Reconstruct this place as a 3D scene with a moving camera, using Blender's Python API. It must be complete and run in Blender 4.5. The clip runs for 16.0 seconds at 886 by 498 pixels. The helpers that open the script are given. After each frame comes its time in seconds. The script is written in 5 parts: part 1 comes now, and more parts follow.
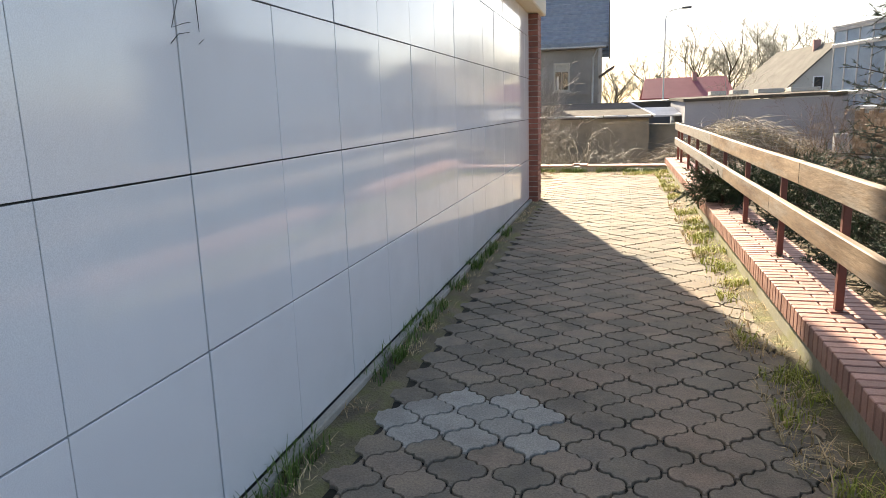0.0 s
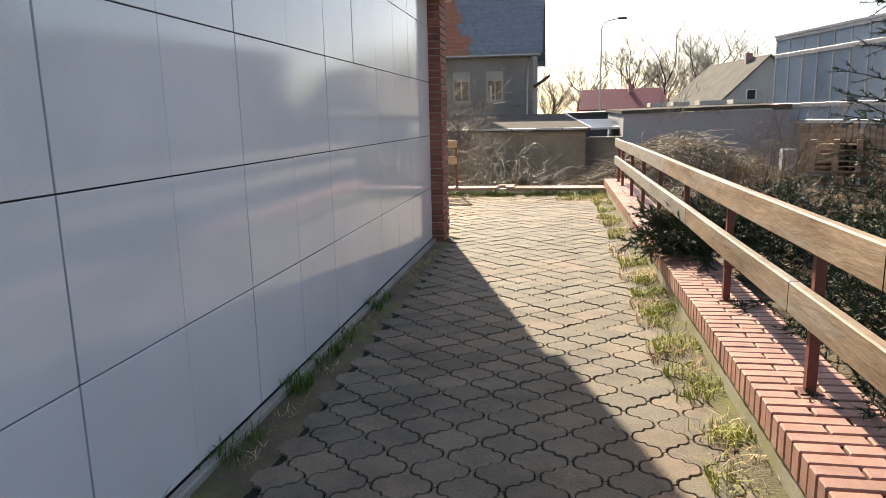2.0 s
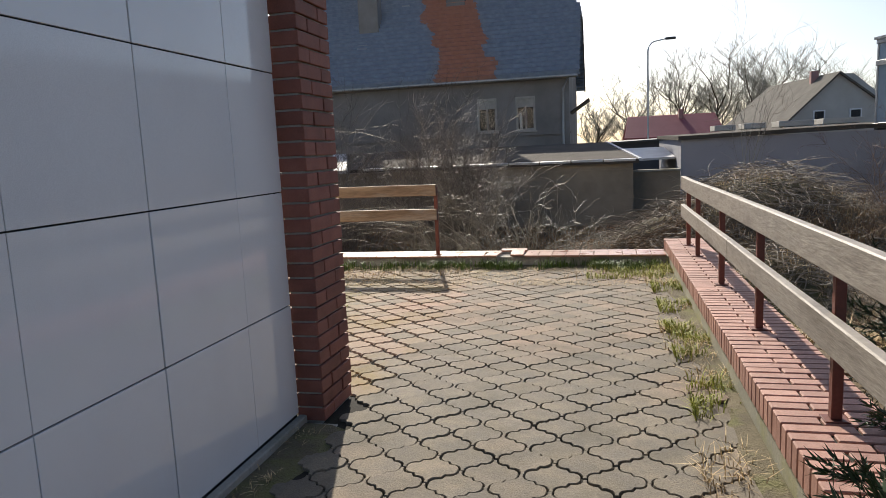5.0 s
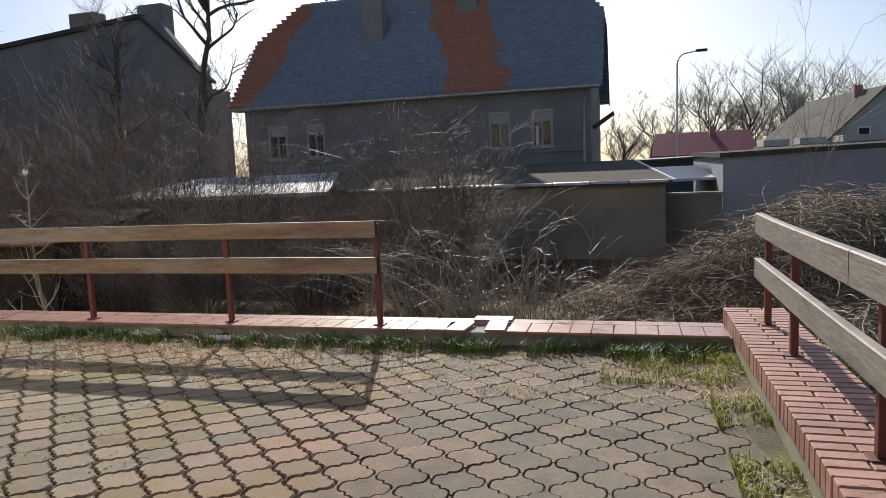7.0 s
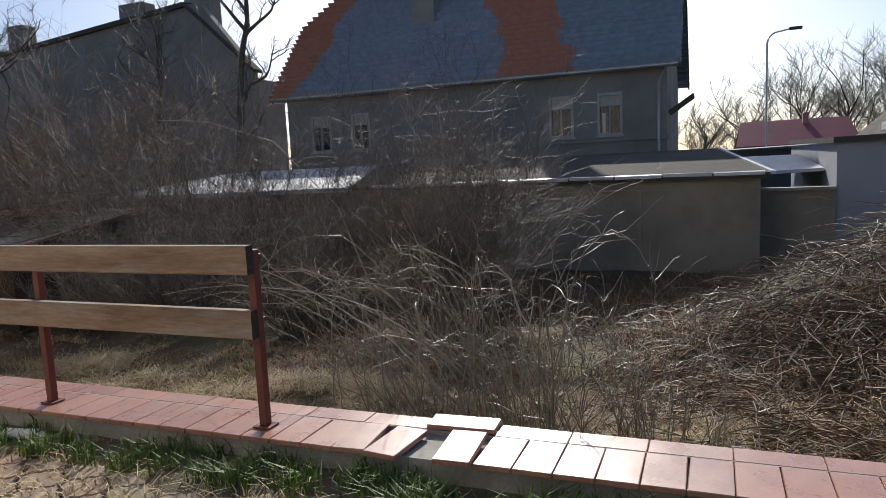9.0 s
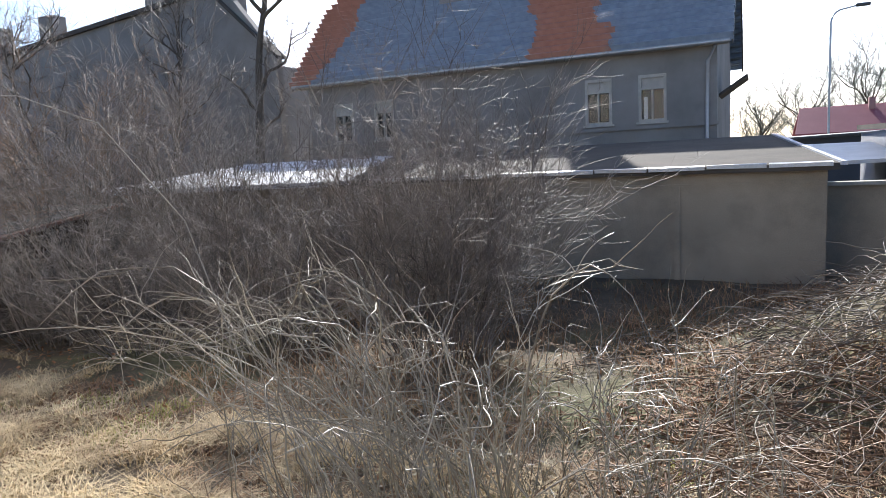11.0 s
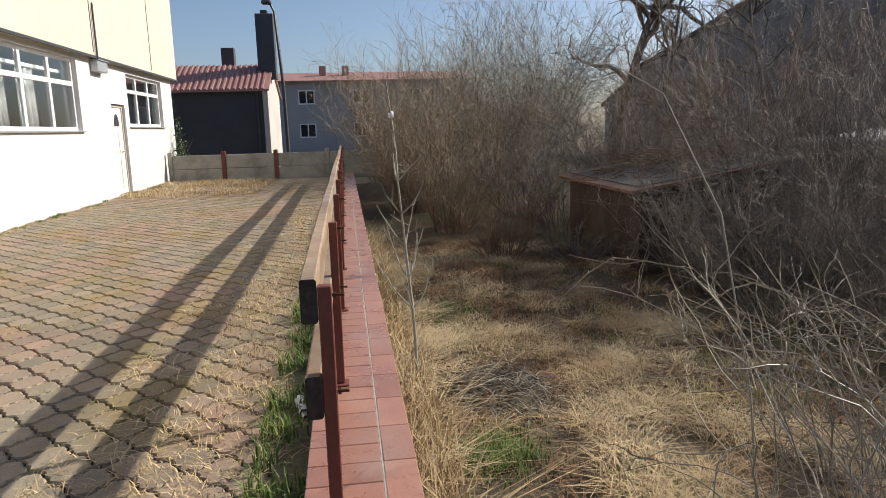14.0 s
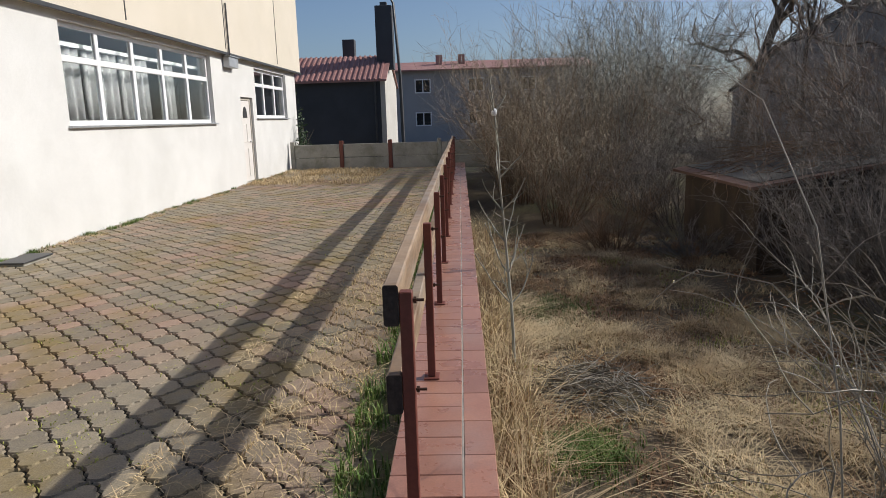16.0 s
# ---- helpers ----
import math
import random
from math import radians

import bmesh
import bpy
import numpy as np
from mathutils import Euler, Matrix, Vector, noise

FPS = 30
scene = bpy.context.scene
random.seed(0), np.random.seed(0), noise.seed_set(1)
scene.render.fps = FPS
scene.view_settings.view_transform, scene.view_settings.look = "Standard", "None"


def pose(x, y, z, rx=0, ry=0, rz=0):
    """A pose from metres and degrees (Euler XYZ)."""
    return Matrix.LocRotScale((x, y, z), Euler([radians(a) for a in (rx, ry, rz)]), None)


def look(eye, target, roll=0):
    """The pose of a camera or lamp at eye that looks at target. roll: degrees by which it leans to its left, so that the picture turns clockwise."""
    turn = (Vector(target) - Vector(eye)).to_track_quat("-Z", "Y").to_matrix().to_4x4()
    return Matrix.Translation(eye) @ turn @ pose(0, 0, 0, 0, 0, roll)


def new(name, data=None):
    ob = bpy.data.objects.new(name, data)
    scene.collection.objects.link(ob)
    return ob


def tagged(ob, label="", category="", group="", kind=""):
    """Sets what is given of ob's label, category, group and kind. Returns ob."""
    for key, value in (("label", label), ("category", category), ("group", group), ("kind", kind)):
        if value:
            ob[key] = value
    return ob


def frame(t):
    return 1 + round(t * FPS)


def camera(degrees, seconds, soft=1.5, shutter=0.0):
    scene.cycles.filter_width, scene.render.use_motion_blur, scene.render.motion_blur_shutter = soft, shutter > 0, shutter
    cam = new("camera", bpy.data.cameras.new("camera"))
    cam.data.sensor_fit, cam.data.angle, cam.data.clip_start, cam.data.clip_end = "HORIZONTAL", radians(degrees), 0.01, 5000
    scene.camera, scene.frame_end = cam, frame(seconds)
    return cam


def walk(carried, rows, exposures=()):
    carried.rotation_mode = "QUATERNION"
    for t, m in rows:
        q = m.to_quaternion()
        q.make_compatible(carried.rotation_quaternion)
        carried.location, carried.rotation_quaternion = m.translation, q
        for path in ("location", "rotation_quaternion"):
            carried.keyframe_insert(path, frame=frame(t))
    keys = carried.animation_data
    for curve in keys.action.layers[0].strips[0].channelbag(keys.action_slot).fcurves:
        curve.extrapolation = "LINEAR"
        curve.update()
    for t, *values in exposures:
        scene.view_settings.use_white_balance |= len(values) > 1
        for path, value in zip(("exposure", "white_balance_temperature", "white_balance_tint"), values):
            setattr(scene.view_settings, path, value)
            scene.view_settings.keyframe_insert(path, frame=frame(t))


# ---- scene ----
cam = camera(66.2, 16.0, soft=0.8)
PATH = [
    (0, (-0.003, 0.024, 1.347), (-0.498, 1.92, 0.946), -1.7),
    (0.5, (0.026, 0.543, 1.344), (-0.303, 2.475, 0.948), -1.7),
    (1, (0.025, 1.155, 1.343), (-0.286, 3.091, 0.949), -1.4),
    (1.5, (0.068, 1.771, 1.348), (-0.253, 3.708, 0.964), -1.5),
    (2, (0.124, 2.48, 1.365), (-0.207, 4.416, 0.986), -1.2),
    (2.5, (0.15, 3.213, 1.345), (-0.204, 5.148, 0.985), -1.4),
    (3, (0.198, 3.963, 1.347), (-0.178, 5.896, 0.992), -1.2),
    (3.5, (0.264, 4.677, 1.335), (-0.138, 6.604, 0.984), -1.7),
    (4, (0.278, 5.429, 1.326), (-0.146, 7.354, 0.988), -2.1),
    (6.3, (0.289, 8.54, 1.346), (-0.221, 10.461, 1.117), -2.5),
    (6.5, (0.272, 8.847, 1.337), (-0.243, 10.766, 1.107), -2.4),
    (7, (0.283, 9.559, 1.33), (-0.252, 11.473, 1.103), -2.4),
    (7.5, (0.272, 10.204, 1.339), (-0.282, 12.112, 1.11), -2.4),
    (8, (0.24, 10.853, 1.351), (-0.348, 12.751, 1.126), -2.4),
    (8.5, (0.21, 11.514, 1.304), (-0.461, 13.385, 1.079), -2.5),
    (8.7, (0.227, 11.768, 1.275), (-0.475, 13.626, 1.045), -2.6),
    (10.8, (0.242, 13.629, 1.235), (-0.582, 15.434, 0.987), -2.8),
    (11, (0.248, 13.812, 1.248), (-0.613, 15.599, 0.99), -2.9),
    (11.5, (0.19, 14.12, 1.205), (-1.011, 15.7, 0.949), -2.6),
    (12, (0.34, 14.339, 1.183), (-1.199, 15.589, 0.916), -2.1),
    (12.5, (0.40, 14.594, 1.242), (-1.344, 15.527, 0.946), -2.5),
    (13, (0.261, 14.651, 1.33), (-1.611, 15.274, 1.006), -1.6),
    (13.5, (0.19, 14.627, 1.349), (-1.728, 15.075, 1.002), -1.5),
    (14, (0.249, 14.653, 1.377), (-1.701, 14.923, 1.025), -1.5),
    (14.5, (0.274, 14.716, 1.387), (-1.69, 14.824, 1.022), -1.5),
    (15, (0.293, 14.712, 1.413), (-1.671, 14.753, 1.039), -1.6),
    (15.5, (0.317, 14.722, 1.438), (-1.647, 14.697, 1.059), -1.8),
    (16, (0.346, 14.753, 1.46), (-1.617, 14.694, 1.081), -1.7),
]
EXPOSURES = [(0.0, 1.82, 8100, 10), (0.5, 1.73, 8100, 10), (1.5, 1.46, 7900, 10), (2.5, 1.08, 7600, 10), (4.0, 0.70, 7250, 10), (6.5, 0.25, 6550, 10),
             (7.5, 0.1, 6500, 10), (8.7, 0.09, 6350, 10), (10.8, 1.32, 6100, 10), (11.5, 1.27, 6250, 10), (12.5, 1.05, 6850, 10), (13.5, 0.66, 6850, 10),
             (14.5, 0.24, 6550, 10), (16.0, 0.03, 6350, 10)]
walk(cam, [(t, look(eye, target, roll)) for t, eye, target, roll in PATH], EXPOSURES)
# ---------- world, sun ----------
SUN_EL, SUN_AZ = radians(32.0), math.atan2(-0.29, 0.957)
world = bpy.data.worlds.new("world")
scene.world = world
world.use_nodes = True
wn = world.node_tree.nodes
sky = wn.new("ShaderNodeTexSky")
sky.sky_type, sky.sun_disc = "NISHITA", False
sky.sun_elevation, sky.sun_rotation = SUN_EL, SUN_AZ
sky.air_density, sky.dust_density, sky.ozone_density = 0.8, 1.7, 3.2
wn["Background"].inputs[1].default_value = 0.10
world.node_tree.links.new(sky.outputs[0], wn["Background"].inputs[0])
sun_data = bpy.data.lights.new("sun", "SUN")
sun_data.energy, sun_data.angle, sun_data.color = 4.3, radians(0.55), (1.0, 0.95, 0.87)
sun_dir = Vector((math.sin(SUN_AZ) * math.cos(SUN_EL), math.cos(SUN_AZ) * math.cos(SUN_EL), math.sin(SUN_EL)))
new("sun", sun_data).matrix_world = look(sun_dir * 80, (0, 0, 0))


# ---------- materials ----------
def mat(name, c1, c2, scale=6.0, rough=0.8, bump=0.25, metal=0.0, spec=0.4, vary=0.0, island=False, stain=None, stain_scale=1.2,
        stain_amount=0.5, fine=60.0, stretch=(1, 1, 1), rough_vary=0.1, trans=0.0, third=None, third_cut=0.6, coord="world", bdist=0.004, grit=0.32):
    """Two-scale procedural surface: broad patches from c1 to c2, fine grain, stains, and a tone of its own for each piece."""
    m = bpy.data.materials.new(name)
    m.use_nodes = True
    nt = m.node_tree
    n, l = nt.nodes, nt.links
    b = n["Principled BSDF"]
    b.inputs["Metallic"].default_value = metal
    b.inputs["Specular IOR Level"].default_value = spec
    if trans:
        b.inputs["Transmission Weight"].default_value = trans
    if coord == "world":
        src = n.new("ShaderNodeNewGeometry").outputs["Position"]
    else:
        src = n.new("ShaderNodeTexCoord").outputs["Object"]
    mp = n.new("ShaderNodeMapping")
    mp.inputs["Scale"].default_value = stretch
    l.new(src, mp.inputs[0])

    def tex(s, detail=5.0, r=0.6):
        t = n.new("ShaderNodeTexNoise")
        t.inputs["Scale"].default_value, t.inputs["Detail"].default_value, t.inputs["Roughness"].default_value = s, detail, r
        l.new(mp.outputs[0], t.inputs["Vector"])
        return t.outputs["Fac"]

    def ramp(fac, p0, p1):
        r = n.new("ShaderNodeMapRange")
        r.inputs[1].default_value, r.inputs[2].default_value = p0, p1
        l.new(fac, r.inputs[0])
        return r.outputs[0]

    def mix(fac, a, c, mode="MIX"):
        x = n.new("ShaderNodeMix")
        x.data_type, x.blend_type = "RGBA", mode
        for sock, v in ((x.inputs[0], fac), (x.inputs[6], a), (x.inputs[7], c)):
            if isinstance(v, (int, float)):
                sock.default_value = v
            elif isinstance(v, tuple):
                sock.default_value = (*v, 1)
            else:
                l.new(v, sock)
        return x.outputs[2]

    broad, grain = tex(scale), tex(fine, 3.0, 0.7)
    col = mix(ramp(broad, 0.32, 0.68), c1, c2)
    if vary or third:
        if island:
            rnd = n.new("ShaderNodeNewGeometry").outputs["Random Per Island"]
        else:
            rnd = n.new("ShaderNodeObjectInfo").outputs["Random"]
        if third:
            add = n.new("ShaderNodeMath")
            add.operation = "MULTIPLY_ADD"
            add.inputs[1].default_value = 0.2
            l.new(rnd, add.inputs[0])
            l.new(tex(0.55, 2.0), add.inputs[2])
            col = mix(ramp(add.outputs[0], third_cut - 0.1, third_cut + 0.2), col, third)
        hv = n.new("ShaderNodeHueSaturation")
        r = n.new("ShaderNodeMapRange")
        r.inputs[3].default_value, r.inputs[4].default_value = 1 - vary, 1 + vary
        l.new(rnd, r.inputs[0])
        l.new(r.outputs[0], hv.inputs["Value"])
        l.new(col, hv.inputs["Color"])
        col = hv.outputs[0]
    if stain:
        f = n.new("ShaderNodeMath")
        f.operation = "MULTIPLY"
        f.inputs[1].default_value = stain_amount
        l.new(ramp(tex(stain_scale, 6.0, 0.65), 0.48, 0.7), f.inputs[0])
        col = mix(f.outputs[0], col, stain)
    g = n.new("ShaderNodeMapRange")
    g.inputs[3].default_value, g.inputs[4].default_value = 1 - grit, 1 + grit
    l.new(grain, g.inputs[0])
    hv2 = n.new("ShaderNodeHueSaturation")
    l.new(g.outputs[0], hv2.inputs["Value"])
    l.new(col, hv2.inputs["Color"])
    l.new(hv2.outputs[0], b.inputs["Base Color"])
    rr = n.new("ShaderNodeMapRange")
    rr.inputs[3].default_value, rr.inputs[4].default_value = max(0.02, rough - rough_vary), min(1, rough + rough_vary)
    l.new(broad, rr.inputs[0])
    l.new(rr.outputs[0], b.inputs["Roughness"])
    if bump:
        bm_ = n.new("ShaderNodeBump")
        bm_.inputs["Strength"].default_value, bm_.inputs["Distance"].default_value = bump, bdist
        l.new(grain, bm_.inputs["Height"])
        l.new(bm_.outputs[0], b.inputs["Normal"])
    return m


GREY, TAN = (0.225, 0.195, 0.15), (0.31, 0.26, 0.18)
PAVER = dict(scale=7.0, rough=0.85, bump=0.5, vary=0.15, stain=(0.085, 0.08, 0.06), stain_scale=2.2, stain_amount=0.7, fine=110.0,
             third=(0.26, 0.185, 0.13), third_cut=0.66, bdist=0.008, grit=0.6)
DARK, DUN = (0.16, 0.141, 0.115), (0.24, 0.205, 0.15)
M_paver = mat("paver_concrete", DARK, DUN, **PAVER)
# Paler copy: reflected light on the walkway put into the paver colour.
M_paver_pale = mat("paver_light_patch", (0.27, 0.265, 0.235), (0.36, 0.35, 0.31), **{**PAVER, "third": (0.30, 0.285, 0.25), "stain": (0.20, 0.19, 0.165)})
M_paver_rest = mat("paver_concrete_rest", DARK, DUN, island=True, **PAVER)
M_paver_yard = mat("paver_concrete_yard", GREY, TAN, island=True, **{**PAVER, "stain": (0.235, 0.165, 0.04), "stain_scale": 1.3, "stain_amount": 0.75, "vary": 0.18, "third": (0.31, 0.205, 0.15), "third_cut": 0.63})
M_joint = mat("joint_soil", (0.010, 0.009, 0.007), (0.026, 0.023, 0.015), 5.0, 0.95, 0.6, fine=90.0, stain=(0.035, 0.038, 0.012), stain_scale=2.0)
M_soil = mat("soil", (0.085, 0.064, 0.042), (0.17, 0.125, 0.074), 1.4, 0.95, 0.8, fine=22.0, stain=(0.10, 0.13, 0.04), stain_scale=0.35, stain_amount=0.7, bdist=0.03)
M_panel = mat("glazed_panel", (0.77, 0.77, 0.785), (0.81, 0.81, 0.82), 2.5, 0.075, 0.015, spec=0.8, vary=0.015, fine=300.0, rough_vary=0.03,
              stain=(0.62, 0.62, 0.63), stain_scale=1.3, stain_amount=0.35)
M_grout = mat("dark_grout", (0.02, 0.02, 0.02), (0.05, 0.05, 0.047), 20.0, 0.9, 0.3)
M_brick = mat("clinker_brick", (0.36, 0.185, 0.14), (0.48, 0.275, 0.22), 9.0, 0.62, 0.4, vary=0.16, fine=140.0, stain=(0.25, 0.13, 0.10), stain_scale=3.0)
M_brick_rest = mat("clinker_brick_rest", (0.36, 0.185, 0.14), (0.48, 0.275, 0.22), 9.0, 0.62, 0.4, vary=0.16, island=True, fine=140.0,
                   stain=(0.25, 0.13, 0.10), stain_scale=3.0)
M_pier = mat("dark_brick", (0.20, 0.07, 0.05), (0.29, 0.11, 0.08), 9.0, 0.7, 0.4, vary=0.18, fine=140.0)
M_tile = mat("coping_tile", (0.33, 0.15, 0.10), (0.40, 0.20, 0.135), 5.0, 0.29, 0.1, spec=0.85, vary=0.12, fine=120.0, stain=(0.38, 0.26, 0.22), stain_scale=3.0)
M_mortar = mat("mortar", (0.30, 0.28, 0.25), (0.40, 0.37, 0.33), 9.0, 0.9, 0.5)
M_concrete = mat("concrete", (0.30, 0.29, 0.26), (0.40, 0.38, 0.33), 2.5, 0.9, 0.4, stain=(0.14, 0.145, 0.09), stain_scale=1.8, stain_amount=0.7)
M_mossy = mat("mossy_concrete", (0.27, 0.26, 0.20), (0.36, 0.34, 0.26), 2.5, 0.92, 0.5, stain=(0.27, 0.26, 0.06), stain_scale=2.2, stain_amount=0.85)
M_dirt = mat("mossy_dirt", (0.10, 0.085, 0.055), (0.19, 0.16, 0.10), 4.0, 0.95, 0.9, fine=70.0, stain=(0.16, 0.18, 0.04), stain_scale=2.5, stain_amount=0.8, bdist=0.015)
M_leaf = mat("dead_leaf", (0.20, 0.09, 0.04), (0.36, 0.20, 0.10), 3.0, 0.8, 0.0, vary=0.4, island=True)
M_wood = mat("weathered_board", (0.16, 0.10, 0.06), (0.37, 0.265, 0.175), 3.0, 0.62, 0.6, vary=0.2, grit=0.5, fine=20.0, stretch=(0.5, 0.5, 3.2), stain=(0.35, 0.32, 0.28), stain_scale=2.4, stain_amount=0.75, bdist=0.005)
M_woodgrey = mat("silvered_board", (0.24, 0.21, 0.18), (0.46, 0.42, 0.37), 3.0, 0.6, 0.6, vary=0.15, grit=0.55, fine=20.0, stretch=(0.5, 0.5, 3.2), stain=(0.15, 0.12, 0.09), stain_scale=3.0, stain_amount=0.6, bdist=0.005)
M_endgrain = mat("end_grain", (0.03, 0.025, 0.02), (0.07, 0.055, 0.045), 30.0, 0.9, 0.5)
M_steel = mat("red_brown_steel", (0.15, 0.045, 0.032), (0.19, 0.06, 0.042), 8.0, 0.55, 0.15, spec=0.4, stain=(0.12, 0.05, 0.03), stain_scale=6.0)
M_bolt = mat("rusty_bolt", (0.06, 0.04, 0.03), (0.11, 0.06, 0.04), 40.0, 0.6, 0.2, metal=0.7)
M_plaster = mat("white_plaster", (0.63, 0.62, 0.595), (0.70, 0.69, 0.665), 1.2, 0.88, 0.3, stain=(0.56, 0.55, 0.52), stain_scale=0.8, stain_amount=0.5, fine=90.0)
M_beige = mat("beige_plaster", (0.61, 0.545, 0.44), (0.67, 0.60, 0.495), 0.9, 0.85, 0.25, stain=(0.62, 0.56, 0.47), stain_scale=0.5, stain_amount=0.5, fine=90.0)
M_white = mat("white_plastic", (0.78, 0.78, 0.78), (0.82, 0.82, 0.82), 6.0, 0.35, 0.05)
M_doorw = mat("door_paint", (0.66, 0.62, 0.58), (0.72, 0.69, 0.65), 5.0, 0.5, 0.1)
# Near-black colour stands in for the shade of rooms behind glass.
M_dark = mat("unlit_interior", (0.03, 0.03, 0.032), (0.05, 0.05, 0.05), 2.0, 0.9, 0.0)
M_curtain = mat("curtain_cloth", (0.24, 0.24, 0.24), (0.32, 0.32, 0.31), 5.0, 0.9, 0.2)
M_metaldark = mat("dark_sheet_metal", (0.06, 0.06, 0.062), (0.09, 0.09, 0.09), 5.0, 0.5, 0.1, metal=0.5)
M_zinc = mat("zinc", (0.42, 0.43, 0.44), (0.52, 0.53, 0.54), 5.0, 0.45, 0.1, metal=0.6)
M_grass = mat("green_grass", (0.07, 0.13, 0.022), (0.15, 0.21, 0.045), 3.0, 0.6, 0.0, vary=0.35, island=True, fine=20.0)
M_grass_y = mat("yellow_green_grass", (0.27, 0.31, 0.05), (0.42, 0.43, 0.10), 3.0, 0.65, 0.0, vary=0.35, island=True, fine=20.0)
M_brown = mat("brown_grass", (0.17, 0.095, 0.05), (0.36, 0.22, 0.115), 1.5, 0.8, 0.0, vary=0.4, island=True, fine=10.0)
M_oldwall = mat("old_dark_wall", (0.04, 0.029, 0.021), (0.095, 0.066, 0.044), 1.2, 0.92, 0.5, stain=(0.15, 0.115, 0.055), stain_scale=1.6, stain_amount=0.6, stretch=(1, 1, 0.4))
M_dry = mat("dry_grass", (0.48, 0.345, 0.175), (0.74, 0.60, 0.37), 1.0, 0.8, 0.0, vary=0.3, island=True, fine=10.0, stain=(0.21, 0.12, 0.06), stain_scale=0.9, stain_amount=0.9)
M_needle = mat("juniper_needles", (0.022, 0.045, 0.018), (0.05, 0.08, 0.03), 3.0, 0.6, 0.0, vary=0.4, island=True, fine=30.0)
M_spruce = mat("spruce_needles", (0.045, 0.075, 0.05), (0.085, 0.12, 0.085), 3.0, 0.6, 0.0, vary=0.35, island=True, fine=30.0)
M_bark = mat("bark", (0.075, 0.06, 0.045), (0.13, 0.105, 0.08), 6.0, 0.9, 0.5, fine=45.0, bdist=0.01)
M_brush = mat("grey_brushwood", (0.10, 0.08, 0.06), (0.35, 0.30, 0.24), 1.6, 0.5, 0.1, spec=0.4, vary=0.45, island=True, fine=30.0)
M_cane = mat("grey_cane", (0.15, 0.128, 0.092), (0.40, 0.36, 0.29), 2.0, 0.42, 0.1, spec=0.5, vary=0.35, island=True, fine=30.0, stain=(0.16, 0.13, 0.06), stain_scale=1.0)
M_canebrown = mat("brown_cane", (0.125, 0.073, 0.042), (0.25, 0.16, 0.095), 2.0, 0.6, 0.1, vary=0.35, island=True, fine=30.0)
M_twig = mat("dark_twig", (0.07, 0.056, 0.047), (0.31, 0.27, 0.235), 1.2, 0.6, 0.0, spec=0.28, vary=0.35, island=True, fine=20.0)
M_drytwig = mat("tan_twig", (0.19, 0.145, 0.095), (0.31, 0.245, 0.165), 1.2, 0.6, 0.0, vary=0.35, island=True, fine=20.0)
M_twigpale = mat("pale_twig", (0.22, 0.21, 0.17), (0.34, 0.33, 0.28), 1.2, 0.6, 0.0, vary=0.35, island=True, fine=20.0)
M_housewall = mat("grey_brown_render", (0.235, 0.215, 0.195), (0.31, 0.285, 0.26), 0.7, 0.92, 0.4, stain=(0.14, 0.128, 0.115), stain_scale=0.5)
M_winframe = mat("old_window_paint", (0.40, 0.365, 0.31), (0.50, 0.46, 0.40), 6.0, 0.7, 0.2)
M_shedwall = mat("stained_render", (0.29, 0.245, 0.185), (0.41, 0.345, 0.26), 0.8, 0.92, 0.4, stain=(0.17, 0.15, 0.12), stain_scale=0.55, stain_amount=0.85)
M_felt = mat("roofing_felt", (0.07, 0.062, 0.053), (0.115, 0.10, 0.085), 1.0, 0.95, 0.6, spec=0.12, stain=(0.09, 0.08, 0.07), stain_scale=0.6, fine=60.0)
M_whitefelt = mat("silvered_felt", (0.46, 0.47, 0.48), (0.62, 0.63, 0.65), 1.2, 0.6, 0.3, stain=(0.5, 0.5, 0.5), stain_scale=0.9)
M_greywall = mat("grey_lilac_render", (0.34, 0.34, 0.37), (0.40, 0.40, 0.43), 0.8, 0.9, 0.3, stain=(0.28, 0.28, 0.29), stain_scale=0.7)
M_redroof = mat("red_sheet_roof", (0.30, 0.075, 0.085), (0.36, 0.10, 0.11), 0.6, 0.6, 0.2)
M_pinkroof = mat("faded_red_roof", (0.33, 0.165, 0.145), (0.40, 0.225, 0.20), 0.8, 0.7, 0.2, vary=0.1, island=True)
M_rust = mat("rusty_sheet", (0.14, 0.075, 0.05), (0.23, 0.13, 0.09), 1.2, 0.8, 0.3)
M_anth = mat("anthracite_render", (0.045, 0.05, 0.058), (0.065, 0.07, 0.08), 0.8, 0.8, 0.2)
M_pale = mat("pale_render", (0.46, 0.44, 0.40), (0.55, 0.53, 0.49), 0.8, 0.9, 0.2, stain=(0.5, 0.48, 0.44), stain_scale=0.5)
M_blockgrey = mat("grey_block_render", (0.34, 0.33, 0.33), (0.40, 0.39, 0.39), 0.4, 0.9, 0.2)
M_greyroof = mat("grey_roof", (0.10, 0.092, 0.08), (0.16, 0.148, 0.13), 0.8, 0.92, 0.2, spec=0.15)
M_bird = mat("pale_rag", (0.7, 0.7, 0.68), (0.8, 0.8, 0.78), 8.0, 0.8, 0.1)


def glass(name, tint, rough=0.03):
    m = bpy.data.materials.new(name)
    m.use_nodes = True
    b = m.node_tree.nodes["Principled BSDF"]
    b.inputs["Base Color"].default_value = (*tint, 1)
    b.inputs["Roughness"].default_value = rough
    b.inputs["Transmission Weight"].default_value = 1.0
    b.inputs["IOR"].default_value = 1.35
    return m


